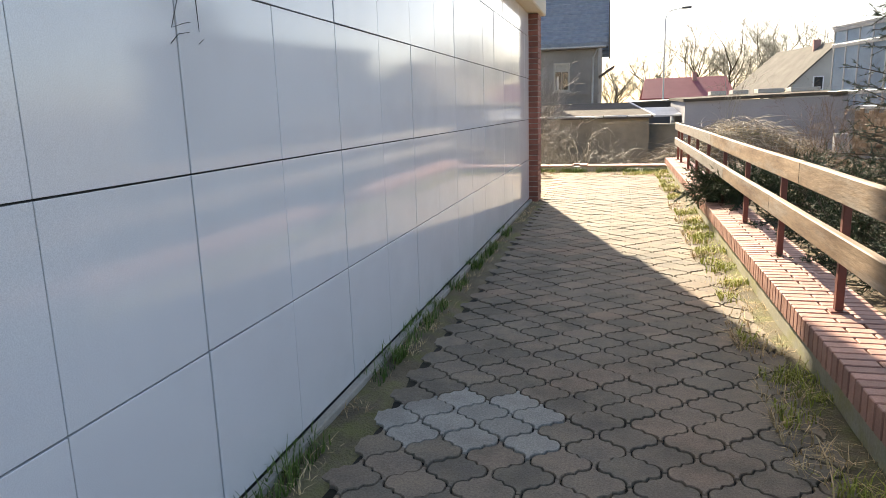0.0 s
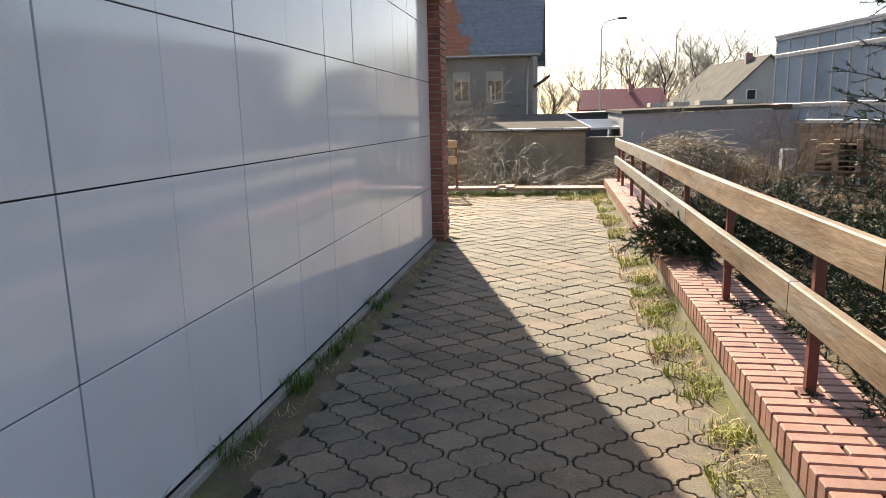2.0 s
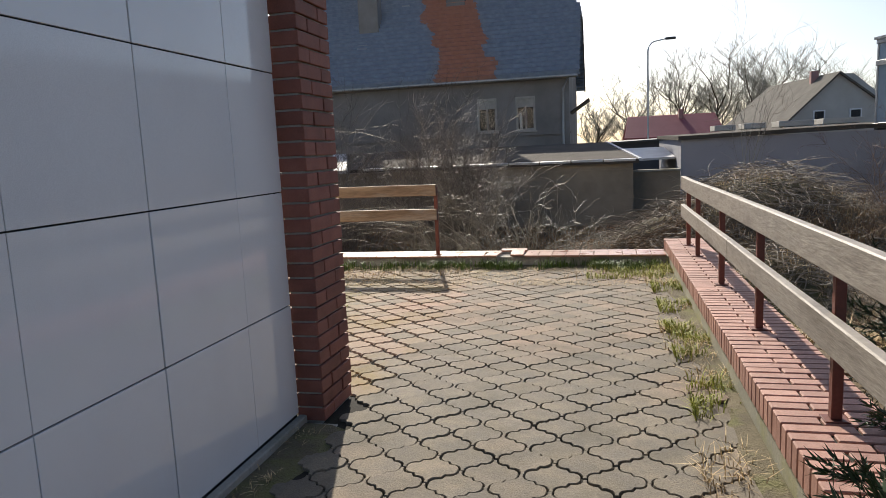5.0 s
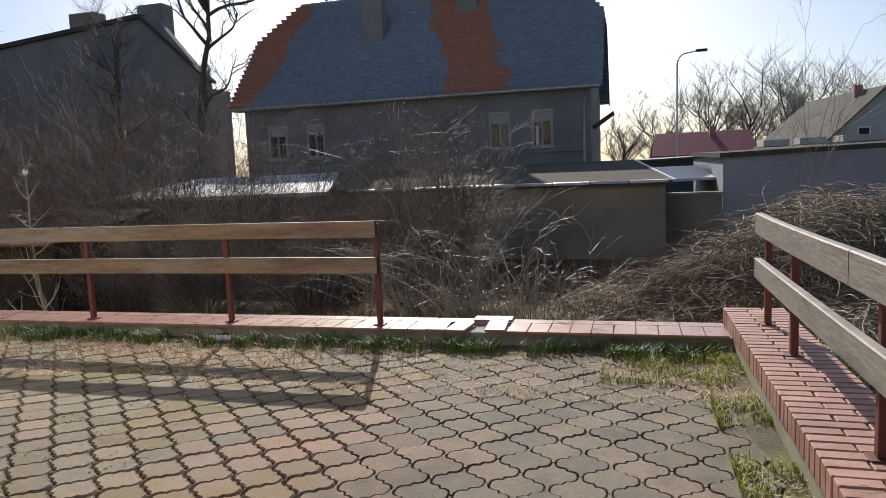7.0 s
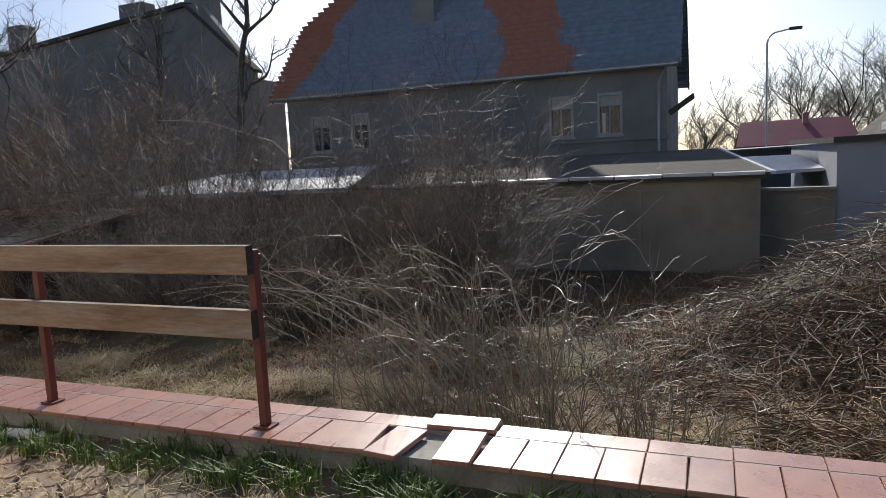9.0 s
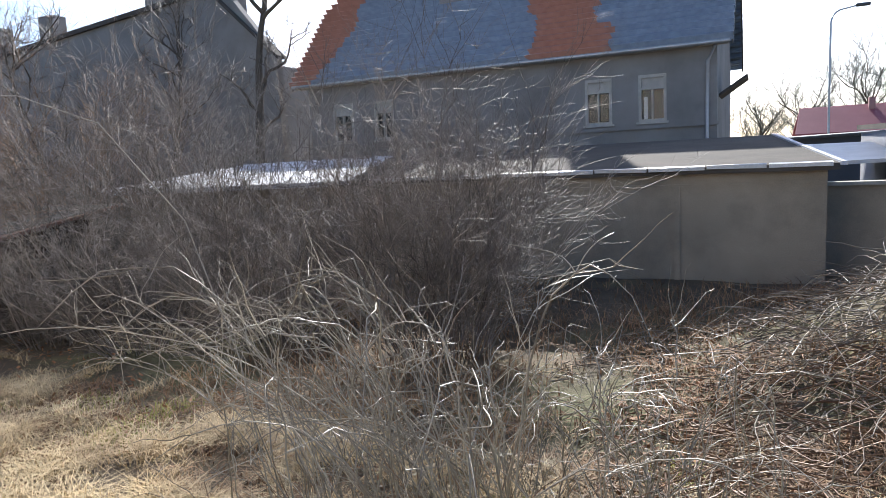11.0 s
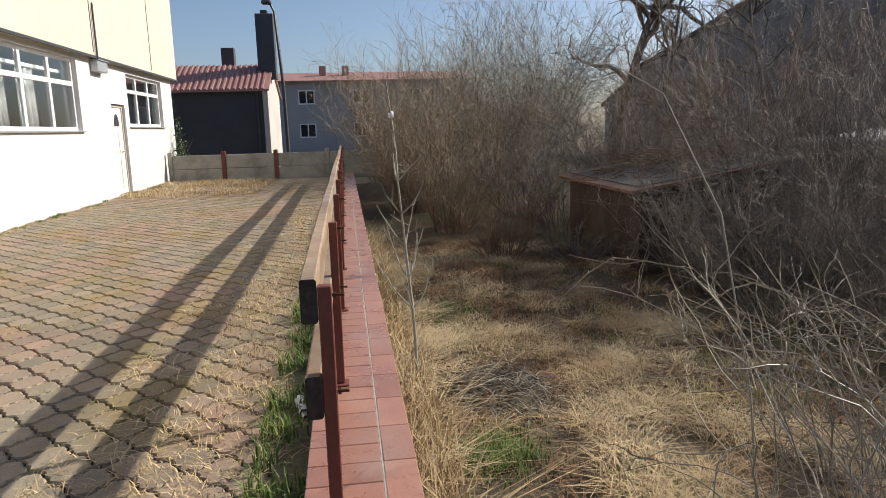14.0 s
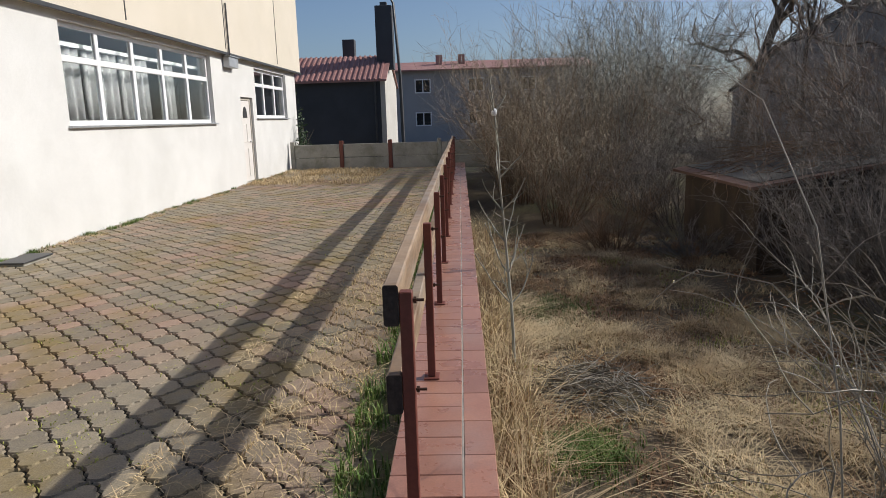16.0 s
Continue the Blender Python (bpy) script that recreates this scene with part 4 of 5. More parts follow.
part("box_body", boxed(-0.17, 0.17, -0.17, 0.17, 0, 0.6, 0.03, 2), M_greywall, wb)

# ---------- west end of the yard ----------
wf = thing("concrete_fence", (-20.6, 9.6, 0), "low fence of precast concrete panels between brown posts", "fence", rz=0)
for i in range(4):
    y0 = i * 1.5
    for j in range(2):
        part("panel", boxed(-0.03 - 0.03 * i, 0.03 - 0.03 * i, y0 + 0.06, y0 + 1.44, -0.05 + j * 0.41, 0.35 + j * 0.41, 0.012), M_concrete, wf)
for i in range(5):
    part("post", boxed(-0.06 - 0.03 * i, 0.06 - 0.03 * i, i * 1.5 - 0.06, i * 1.5 + 0.06, -0.1, 0.86, 0.01), M_steel if i in (1, 2) else M_concrete, wf)

ds = thing("workshop", (0, 0, 0), "dark grey workshop with a faded red tiled roof and pale gable", "building")
part("wall", boxed(-40.0, -34.0, 5.0, 10.85, -0.5, 3.4), M_anth, ds, "dark front wall")
part("gable_wall", prism(bmesh.new(), [(-40.0, -0.5), (-34.0, -0.5), (-34.0, 3.4), (-36.6, 4.6), (-40.0, 3.4)], "y", 10.86, 11.1), M_pale, ds, "pale gable wall")
bm = bmesh.new()
slab(bm, [(-33.7, 4.5, 3.4), (-33.7, 11.2, 3.4), (-36.6, 11.2, 4.75), (-36.6, 4.5, 4.75)], 0.1)
ds_roof = part("roof", bm, M_pinkroof, ds, "faded red roof")
rib = mesh_of("rib", slab(bmesh.new(), [(-33.68, 0, 3.45), (-33.68, 0.1, 3.45), (-36.6, 0.1, 4.80), (-36.6, 0, 4.80)], 0.06), M_pinkroof)
for i in range(25):
    part("rib", rib, M_pinkroof, ds_roof, "", pose(0, 4.6 + i * 0.26, 0))
part("roof", slab(bmesh.new(), [(-36.6, 4.5, 4.75), (-36.6, 11.2, 4.75), (-40.3, 11.2, 3.3), (-40.3, 4.5, 3.3)], 0.1), M_pinkroof, ds)
part("downpipe", tubes("downpipe", [([(-33.9, 10.6, 3.3), (-33.92, 10.62, -0.4)], 0.05, 0.05)], M_metaldark, 6), M_metaldark, ds)
c = part("chimney", boxed(-36.5, -35.7, 10.55, 11.42, 4.0, 7.15, 0.02), M_anth, ds, "tall dark chimney")
part("chimney_pot", boxed(-36.3, -35.9, 10.8, 11.15, 7.15, 7.35, 0.03), M_anth, c)
c = part("chimney", boxed(-38.2, -37.6, 8.5, 9.15, 3.6, 5.75, 0.02), M_anth, ds, "short dark chimney")

lb = thing("apartment_block", (0, 0, 0), "long grey block with a faded red roof and white windows", "building")
lbw = [(10.9, 12.3, 3.6, 4.8), (15.5, 16.9, 3.6, 4.8), (20.0, 21.4, 3.6, 4.8), (10.9, 12.3, 0.8, 2.0), (15.5, 16.9, 0.8, 2.0), (6.0, 7.4, 3.6, 4.8)]
part("wall", wall_open([-8.0, 26.0], [-0.8, 5.6], lbw, -60.0, -60.4, "y"), M_blockgrey, lb)
part("wall", boxed(-70.0, -60.4, -8.0, 26.0, -0.8, 5.5), M_blockgrey, lb)
part("roof", slab(bmesh.new(), [(-59.5, -8.5, 5.55), (-59.5, 26.5, 5.55), (-65.0, 26.5, 6.6), (-65.0, -8.5, 6.6)], 0.12), M_pinkroof, lb, "faded red roof")
for y0, y1, z0, z1 in lbw:
    # Near-black sheet in place of the shaded room behind each frame.
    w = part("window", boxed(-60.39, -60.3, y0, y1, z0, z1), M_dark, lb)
    bmf = bmesh.new()
    for a, b, c2, d in ((y0, y0 + 0.1, z0, z1), (y1 - 0.1, y1, z0, z1), (y0 + 0.1, y1 - 0.1, z0, z0 + 0.1), (y0 + 0.1, y1 - 0.1, z1 - 0.1, z1), ((y0 + y1) / 2 - 0.05, (y0 + y1) / 2 + 0.05, z0 + 0.1, z1 - 0.1)):
        box(bmf, -60.12, -60.02, a, b, c2, d)
    part("window_frame", bmf, M_white, w)
for y in (13.0, 15.0):
    part("chimney", boxed(-63.2, -62.6, y - 0.3, y + 0.3, 5.9, 7.0), M_pinkroof, lb)
part("aerial", tubes("aerial", [([(-62.5, 15.0, 6.3), (-62.5, 15.0, 9.2)], 0.03, 0.02)], M_zinc, 5), M_zinc, lb)

l2 = thing("street_lamp", (-33.0, 12.0, -0.6), "dark slender lamp post beside the workshop", "street lamp")
part("pole", tubes("pole", [([(0, 0, 0), (0, -0.05, 4.0), (0, -0.25, 7.4), (0, -0.45, 7.8)], 0.09, 0.05)], M_metaldark, 7), M_metaldark, l2)
part("lamp_head", boxed(-0.14, 0.14, -0.8, -0.35, 7.7, 7.9, 0.06), M_metaldark, l2)


# ---------- plants ----------
RNG = np.random.default_rng(11)


def unit(v):
    return v / (np.linalg.norm(v) + 1e-9)


def limb(rng, start, way, length, k, wander, lift=0.0, droop=0.0):
    """A crooked line that wanders, lifting or drooping on its way."""
    pts, d = [np.array(start, float)], unit(np.array(way, float))
    for i in range(k):
        d = unit(d + rng.normal(0, wander, 3) + np.array([0, 0, lift - droop * (i / k)]))
        pts.append(pts[-1] + d * length / k)
    return np.array(pts)


def bare_tree(name, at, height, spread, label, rng, limbs=7, twigs=5, trunk_r=0.14, fork=0.3, depth=3, bark=None, twig_mat=None, wander=0.16, category="tree", rmin=0.006):
    """A leafless tree: a tapering trunk and limbs, and a crown of finer twigs."""
    bark, twig_mat = bark or M_bark, twig_mat or M_twig
    t = thing(name, at, label, category)
    thick, thin = [], []
    trunk = limb(rng, (0, 0, -0.3), (rng.normal(0, 0.06), rng.normal(0, 0.06), 1), height * 0.72, 10, 0.07, 0.03)
    thick.append((trunk, trunk_r, trunk_r * 0.25))

    def grow(line, r, level):
        count = limbs if level == 0 else twigs
        for _ in range(count):
            s = rng.uniform(fork if level == 0 else 0.2, 1.0)
            q = s * (len(line) - 1)
            i = min(int(q), len(line) - 2)
            p = line[i] + (line[i + 1] - line[i]) * (q - i)
            way = line[i + 1] - line[i]
            a = rng.uniform(0, 2 * math.pi)
            out = unit(np.array([math.cos(a), math.sin(a), rng.uniform(0.05, 0.55)]))
            d = unit(unit(way) * 0.55 + out * 0.85)
            ln = (spread if level == 0 else np.linalg.norm(line[-1] - line[0]) * 0.55) * rng.uniform(0.55, 1.1)
            r2 = max(rmin, r * (0.5 if level == 0 else 0.42))
            new_line = limb(rng, p, d, ln, 7 if level < 2 else 4, wander, 0.09)
            (thick if level < 1 else thin).append((new_line, r2, r2 * 0.3))
            if level < depth - 1:
                grow(new_line, r2, level + 1)

    grow(trunk, trunk_r * 0.7, 0)
    part("trunk", tubes("trunk", thick, bark, 6), bark, t)
    part("crown", tubes("crown", thin, twig_mat, 3), twig_mat, t, "bare twigs")
    return t


def shrub(name, at, radius, height, stems, label, rng, mats, twigs=8, arch=0.1, sub=3, r0=0.009, category="bush", lean=1.0):
    """A thicket of stems from one stool, forking twice into fine twigs."""
    t = thing(name, at, label, category)
    main, fine = [], []
    for i in range(stems):
        a = rng.uniform(0, 2 * math.pi)
        rad = radius * math.sqrt(rng.uniform(0, 1))
        base = (0.35 * rad * math.cos(a), 0.35 * rad * math.sin(a), -0.08)
        way = (math.cos(a) * rad * lean, math.sin(a) * rad * lean, height * rng.uniform(0.5, 1.0))
        ln = np.linalg.norm(way) * rng.uniform(0.75, 1.1)
        line = limb(rng, base, way, ln, 8, 0.13, 0.04, arch)
        main.append((line, r0 * rng.uniform(0.6, 1.2), r0 * 0.2))
        for _ in range(twigs):
            i0 = rng.integers(2, 9)
            d = unit(line[i0] - line[i0 - 1]) * 0.75 + rng.normal(0, 0.55, 3) + np.array([0, 0, 0.1])
            tw = limb(rng, line[i0], d, ln * rng.uniform(0.14, 0.4), 5, 0.17, 0.04, arch)
            fine.append((tw, r0 * 0.4, r0 * 0.14))
            for _ in range(sub):
                j0 = rng.integers(1, 5)
                d2 = unit(tw[j0 + 1] - tw[j0]) + rng.normal(0, 0.6, 3)
                fine.append((limb(rng, tw[j0], d2, ln * rng.uniform(0.05, 0.16), 3, 0.17, 0.03), r0 * 0.24, r0 * 0.1))
    part("stool", tubes("stool", main, mats[0], 4), mats[0], t)
    if fine:
        part("crown", tubes("crown", fine, mats[1], 3), mats[1], t, "fine bare twigs")
    return t


def z_at(x, y):
    return terrain(x, y)


# arching thorny rose in front of the tiled wall
def rose(at, canes, rng, label, reach, high, r0=0.0058, west=0.0):
    t = thing("rose_bush", at, label, "bush")
    main, side, thorn = [], [], []
    for i in range(canes):
        a = rng.uniform(0, 2 * math.pi)
        base = np.array((rng.normal(0, 0.30), rng.normal(0, 0.18), -0.06))
        out = reach * rng.uniform(0.15, 1.0)
        h = high * rng.uniform(0.5, 1.05)
        dirx, diry = math.cos(a) * out - west * rng.uniform(0, 1), math.sin(a) * out * 0.5
        k, over = 13, rng.uniform(1.5, 2.25)
        kink = rng.normal(0, 0.017, (k + 1, 3)).cumsum(axis=0)
        s = np.arange(k + 1) / k
        pts = base + np.stack([dirx * s ** 1.5, diry * s ** 1.5, h * np.sin(s * over)], 1) + kink
        main.append((pts, r0 * rng.uniform(0.6, 1.25), r0 * 0.3))
        for _ in range(6):
            i0 = int(rng.integers(4, k))
            d = unit(pts[i0] - pts[i0 - 1]) * 0.8 + rng.normal(0, 0.5, 3) + np.array([0, 0, 0.2])
            side.append((limb(rng, pts[i0], d, rng.uniform(0.1, 0.55), 6, 0.17, 0.03, 0.15), r0 * 0.5, r0 * 0.2))
        for i0 in range(2, k):
            for _ in range(3):
                p = pts[i0] + (pts[i0 - 1] - pts[i0]) * rng.uniform(0, 1)
                d = unit(rng.normal(0, 1, 3))
                thorn.append(([p, p + d * 0.016], 0.003, 0.0007))
    part("cane_thicket", tubes("cane_thicket", main, M_cane, 4), M_cane, t, "pale arching canes")
    tagged(part("side_growth", tubes("side_growth", side, M_cane, 3), M_cane, t), kind="stuff")
    tagged(part("thorn_cover", tubes("thorn_cover", thorn, M_cane, 3), M_cane, t), kind="stuff")
    return t


rose((-1.0, 16.5, z_at(-1.0, 16.5)), 62, RNG, "leafless rose thicket with pale arching thorny canes", 2.1, 1.75, r0=0.0055, west=1.0)
rose((-0.25, 17.0, z_at(-0.25, 17.0)), 28, RNG, "leafless rose thicket with pale arching thorny canes", 1.25, 1.25)
rose((-1.9, 16.9, z_at(-1.9, 16.9)), 36, RNG, "leafless rose thicket with pale arching thorny canes", 1.5, 1.5, r0=0.0055, west=1.0)
shrub("bush", (-1.0, 16.3, z_at(-1.0, 16.3)), 0.95, 1.15, 60, "dense low bare bush of green-brown twigs", RNG, (M_canebrown, M_cane), 7, 0.12, 2, 0.006)
shrub("bush", (-0.2, 16.4, z_at(-0.2, 16.4)), 0.8, 0.85, 45, "dense low bare bush of green-brown twigs", RNG, (M_canebrown, M_cane), 7, 0.15, 2, 0.006)
# one long bare shoot standing out of the thicket
ls = thing("shoot", (-1.75, 16.0, z_at(-1.75, 16.0)), "single long arching thorny shoot", "plant")
part("cane", tubes("cane", [([(0, 0, -0.1), (0.04, 0.02, 0.7), (-0.06, 0.0, 1.4), (-0.3, 0.0, 2.0), (-0.75, -0.02, 2.45), (-1.3, -0.02, 2.62), (-1.75, 0, 2.66)], 0.005, 0.0018)], M_cane, 4), M_cane, ls)

# round bush before the house, and the thickets to the west
shrub("bush", (-3.1, 20.6, z_at(-3.1, 20.6)), 1.55, 3.2, 120, "tall rounded bare bush with fine twigs", RNG, (M_twig, M_twig), 16, 0.0, 7, 0.009, lean=0.72)
for x, y, r, h, k in ((-7.0, 22.4, 2.2, 3.3, 70), (-9.6, 22.3, 2.5, 4.4, 85), (-12.4, 22.4, 2.4, 4.5, 85), (-15.2, 21.8, 2.3, 4.0, 70)):
    shrub("bush", (x, y, z_at(x, y)), r, h, k, "tall dense leafless thicket of dark twigs", RNG, (M_twig, M_canebrown if x == -12.4 else M_twig), 13, 0.02, 5, 0.0115)
for x, y, r, h, k in ((-5.2, 20.4, 1.6, 2.0, 95), (-6.9, 19.8, 1.4, 2.0, 95), (-8.5, 19.6, 1.1, 1.9, 95), (-8.7, 21.0, 1.4, 2.4, 80), (-14.0, 19.4, 1.3, 2.3, 90), (-15.6, 18.8, 1.4, 2.4, 80), (-10.6, 18.45, 0.7, 0.6, 40)):
    shrub("bush", (x, y, z_at(x, y)), r, h, k, "dark leafless undergrowth of fine twigs", RNG, (M_twig, M_twig), 11, 0.06, 4, 0.0095)
for x, y, r, h, k in ((-14.4, 16.9, 1.1, 2.9, 70), (-16.6, 16.3, 1.4, 3.6, 90), (-19.0, 16.6, 1.7, 4.0, 90), (-17.0, 18.4, 1.8, 3.8, 75), (-22.0, 16.2, 2.0, 4.0, 75), (-25.0, 17.2, 2.2, 3.8, 50)):
    shrub("bush", (x, y, z_at(x, y)), r, h, k, "dense upright thicket of tan dry stems", RNG, (M_canebrown, M_drytwig), 10, 0.0, 3, 0.011, lean=0.85)
for x, y, r, h, k in ((-19.5, 19.5, 2.5, 5.4, 75), (-22.5, 20.5, 2.6, 5.8, 80), (-25.5, 21.0, 2.6, 5.2, 65)):
    shrub("bush", (x, y, z_at(x, y)), r, h, k, "tall pale budding shrub with silvery twigs", RNG, (M_twig, M_twigpale), 13, 0.0, 6, 0.015)
shrub("bush", (-11.5, 17.4, z_at(-11.5, 17.4)), 0.8, 1.3, 60, "small brown brushwood clump", RNG, (M_canebrown, M_canebrown), 9, 0.12, 3, 0.008)

# shrubs east of the brick wall
for x, y, r, h, k, lab, ms in ((4.2, 18.9, 0.9, 0.9, 40, "reddish bare bush on the brush pile", (M_canebrown, M_canebrown)), (5.4, 20.2, 1.3, 2.2, 45, "reddish bare bush by the garage", (M_canebrown, M_canebrown)),
                               (3.1, 21.4, 0.7, 3.0, 9, "thin young bare birch with pale stems", (M_twigpale, M_twig)), (6.6, 18.0, 1.3, 1.7, 45, "reddish bare bush near the pallets", (M_canebrown, M_canebrown)),
                               (5.0, 15.0, 1.3, 1.0, 45, "low brown brushwood beyond the wall", (M_canebrown, M_cane)), (3.4, 14.2, 1.2, 0.8, 40, "low brown brushwood beyond the wall", (M_canebrown, M_cane)),
                               (7.0, 13.5, 1.5, 1.2, 45, "reddish bare bush beyond the junipers", (M_canebrown, M_canebrown)), (2.6, 12.2, 0.9, 0.6, 35, "low brown brushwood beyond the wall", (M_canebrown, M_cane))):
    shrub("bush", (x, y, z_at(x, y)), r, h, k, lab, RNG, ms, 8, 0.06, 3, 0.007)

# heaps of cut brushwood
def brush_pile(at, rx, ry, h, count, label, rng, material, length=1.0, base=terrain):
    t = thing("brush_pile", at, label, "brush pile")
    lines = []
    for _ in range(count):
        a, q = rng.uniform(0, 2 * math.pi), math.sqrt(rng.uniform(0, 1))
        x, y = rx * q * math.cos(a), ry * q * math.sin(a)
        z = base(at[0] + x, at[1] + y) - at[2] + 0.02 + h * (1 - q * q) * rng.uniform(0.0, 1.0)
        d = rng.uniform(0, 2 * math.pi)
        way = np.array([math.cos(d), math.sin(d), rng.uniform(-0.25, 0.2) - 0.3 * q])
        lines.append((limb(rng, (x, y, z), way, length * rng.uniform(0.4, 1.1), 5, 0.16, 0, 0.2), rng.uniform(0.004, 0.009), 0.0022))
    return part("tangle", tubes("tangle", lines, material, 3), material, t)


brush_pile((3.2, 20.6, z_at(3.2, 20.6)), 3.1, 2.7, 0.3, 3600, "mound heaped with cut grey brushwood", RNG, M_brush, 1.0)
brush_pile((2.6, 16.7, z_at(2.6, 16.7)), 0.95, 0.95, 0.22, 800, "low heap of cut grey brushwood beside the wall", RNG, M_brush, 0.8)
brush_pile((-11.0, 20.1, 0.55), 1.5, 1.1, 0.3, 420, "brown twigs fallen on the shed roof", RNG, M_canebrown, 0.8, lambda x, y: 0.45 + (y - 19.0) * 0.157)
brush_pile((0.8, 18.3, z_at(0.8, 18.3)), 1.9, 1.9, 0.25, 1500, "flattened heap of reddish bramble stems", RNG, M_canebrown, 0.9)
brush_pile((0.2, 20.6, z_at(0.2, 20.6)), 1.9, 1.5, 0.22, 420, "scattered dry stems below the shed", RNG, M_brush, 0.9)
brush_pile((-5.25, 15.85, z_at(-5.25, 15.85)), 0.6, 0.48, 0.3, 420, "small heap of dead grey twigs in the grass", RNG, M_cane, 0.4)

# sapling with a pale rag in its top
sap = thing("sapling", (-5.6, 15.2, z_at(-5.6, 15.2)), "slender young bare tree beside the tiled wall", "tree")
st = limb(RNG, (0, 0, -0.1), (0.02, 0, 1), 2.85, 10, 0.035, 0.05)
sl = [(st, 0.019, 0.005)]
for i in range(16):
    i0, a = 3 + i % 7, 2.4 * i
    ln = 0.75 - 0.06 * i0
    br = limb(RNG, st[i0], (math.cos(a), math.sin(a), 0.8), ln, 6, 0.1, 0.08)
    sl.append((br, 0.009, 0.003))
    for _ in range(2):
        sl.append((limb(RNG, br[RNG.integers(2, 5)], RNG.normal(0, 0.6, 3) + np.array([0, 0, 0.6]), ln * 0.45, 4, 0.12, 0.05), 0.004, 0.0018))
part("trunk", tubes("trunk", sl[:1], M_twigpale, 5), M_twigpale, sap)
part("crown", tubes("crown", sl[1:], M_twigpale, 4), M_twigpale, sap)
bm = bmesh.new()
bmesh.ops.create_icosphere(bm, subdivisions=2, radius=0.026)
for v in bm.verts:
    v.co *= 1 + 0.4 * noise.noise(v.co * 30)
    v.co.z *= 1.3
rag = tagged(new("rag", mesh_of("rag", bm, M_bird)), "small pale rag caught on the sapling's top", "rag")
rag.location = (-5.6 + st[9][0], 15.2 + st[9][1], z_at(-5.6, 15.2) + st[9][2])

# trees
bare_tree("tree", (-15.9, 33.2, -0.9), 14.0, 3.2, "tall bare tree with dark crooked limbs", RNG, 13, 7, 0.21, 0.3, 3, wander=0.24, rmin=0.012)
bare_tree("tree", (-25.5, 25.0, -0.6), 10.5, 4.2, "bare tree with dark crooked spreading limbs", RNG, 10, 7, 0.32, 0.25, 3, wander=0.40, rmin=0.016)
bare_tree("tree", (-22.5, 26.0, -0.6), 10.0, 2.2, "slender bare tree with upright limbs", RNG, 12, 7, 0.14, 0.25, 3, rmin=0.01)
bare_tree("tree", (-20.5, 33.0, -0.9), 11.5, 3.2, "bare tree in front of the dark house", RNG, 13, 8, 0.13, 0.25, 3, wander=0.22, rmin=0.012)
bare_tree("tree", (-25.0, 32.0, -0.9), 11.0, 3.4, "bare tree in front of the dark house", RNG, 13, 8, 0.13, 0.25, 3, wander=0.22, rmin=0.012)
bare_tree("tree", (-12.0, 47.0, -0.9), 14.5, 3.5, "bare tree behind the tiled roof", RNG, 12, 7, 0.2, 0.5, 3, rmin=0.015)
# Far trees: haze is put into the colour by using the pale twigs.
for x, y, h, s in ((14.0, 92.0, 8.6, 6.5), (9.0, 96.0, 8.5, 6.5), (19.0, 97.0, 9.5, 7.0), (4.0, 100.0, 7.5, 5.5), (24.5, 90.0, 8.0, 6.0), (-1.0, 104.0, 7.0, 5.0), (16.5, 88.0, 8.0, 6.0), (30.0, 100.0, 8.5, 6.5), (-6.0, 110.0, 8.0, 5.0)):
    bare_tree("tree", (x, y, -1.0), h, s, "bare tree in the distance, twigs coloured pale for haze", RNG, 16, 10, 0.26, 0.12, 3, twig_mat=M_twigpale, rmin=0.018)


def conifer(name, at, height, radius, label, rng, whorls, material, density=26, start=0.4):
    """A conifer: trunk, drooping boughs, and needles as many short blades along each bough."""
    t = thing(name, at, label, "tree")
    boughs, spots, ways = [], [], []
    for w in range(whorls):
        z = start + (height - start) * w / whorls
        r = radius * (1 - w / whorls) ** 0.85 + 0.1
        for _ in range(11):
            a = rng.uniform(0, 2 * math.pi)
            line = limb(rng, (0, 0, z), (math.cos(a), math.sin(a), rng.uniform(-0.05, 0.3)), r * rng.uniform(0.75, 1.1), 6, 0.08, 0.03, 0.05)
            boughs.append((line, 0.012, 0.004))
            for i in range(1, 7):
                for _ in range(3):
                    d = unit(unit(line[i] - line[i - 1]) + rng.normal(0, 0.7, 3))
                    tw = limb(rng, line[i] + (line[i - 1] - line[i]) * rng.uniform(0, 1), d, rng.uniform(0.08, 0.2), 3, 0.1)
                    boughs.append((tw, 0.004, 0.002))
                    for q in range(density):
                        s = rng.uniform(0, 2.99)
                        j = int(s)
                        spots.append(tw[j] + (tw[j + 1] - tw[j]) * (s - j))
                        ways.append(unit(unit(tw[j + 1] - tw[j]) * 0.8 + rng.normal(0, 0.6, 3)))
    p, d = np.array(spots), np.array(ways)
    side = np.cross(d, rng.normal(0, 1, d.shape))
    side /= np.linalg.norm(side, axis=1, keepdims=True) + 1e-9
    ln = rng.uniform(0.03, 0.06, len(p))[:, None]
    v = np.stack([p - side * 0.004, p + side * 0.004, p + d * ln], 1).reshape(-1, 3)
    part("trunk", tubes("trunk", [([(0, 0, -0.2), (0, 0, height * 0.5), (0.02, 0, height * 0.98)], 0.07, 0.012)], M_bark, 7), M_bark, t)
    part("bough_frame", tubes("bough_frame", boughs, M_bark, 3), M_bark, t)
    part("foliage", raw("foliage", v.tolist(), [(3 * i, 3 * i + 1, 3 * i + 2) for i in range(len(p))], material), material, t, "grey-green needles")
    return t


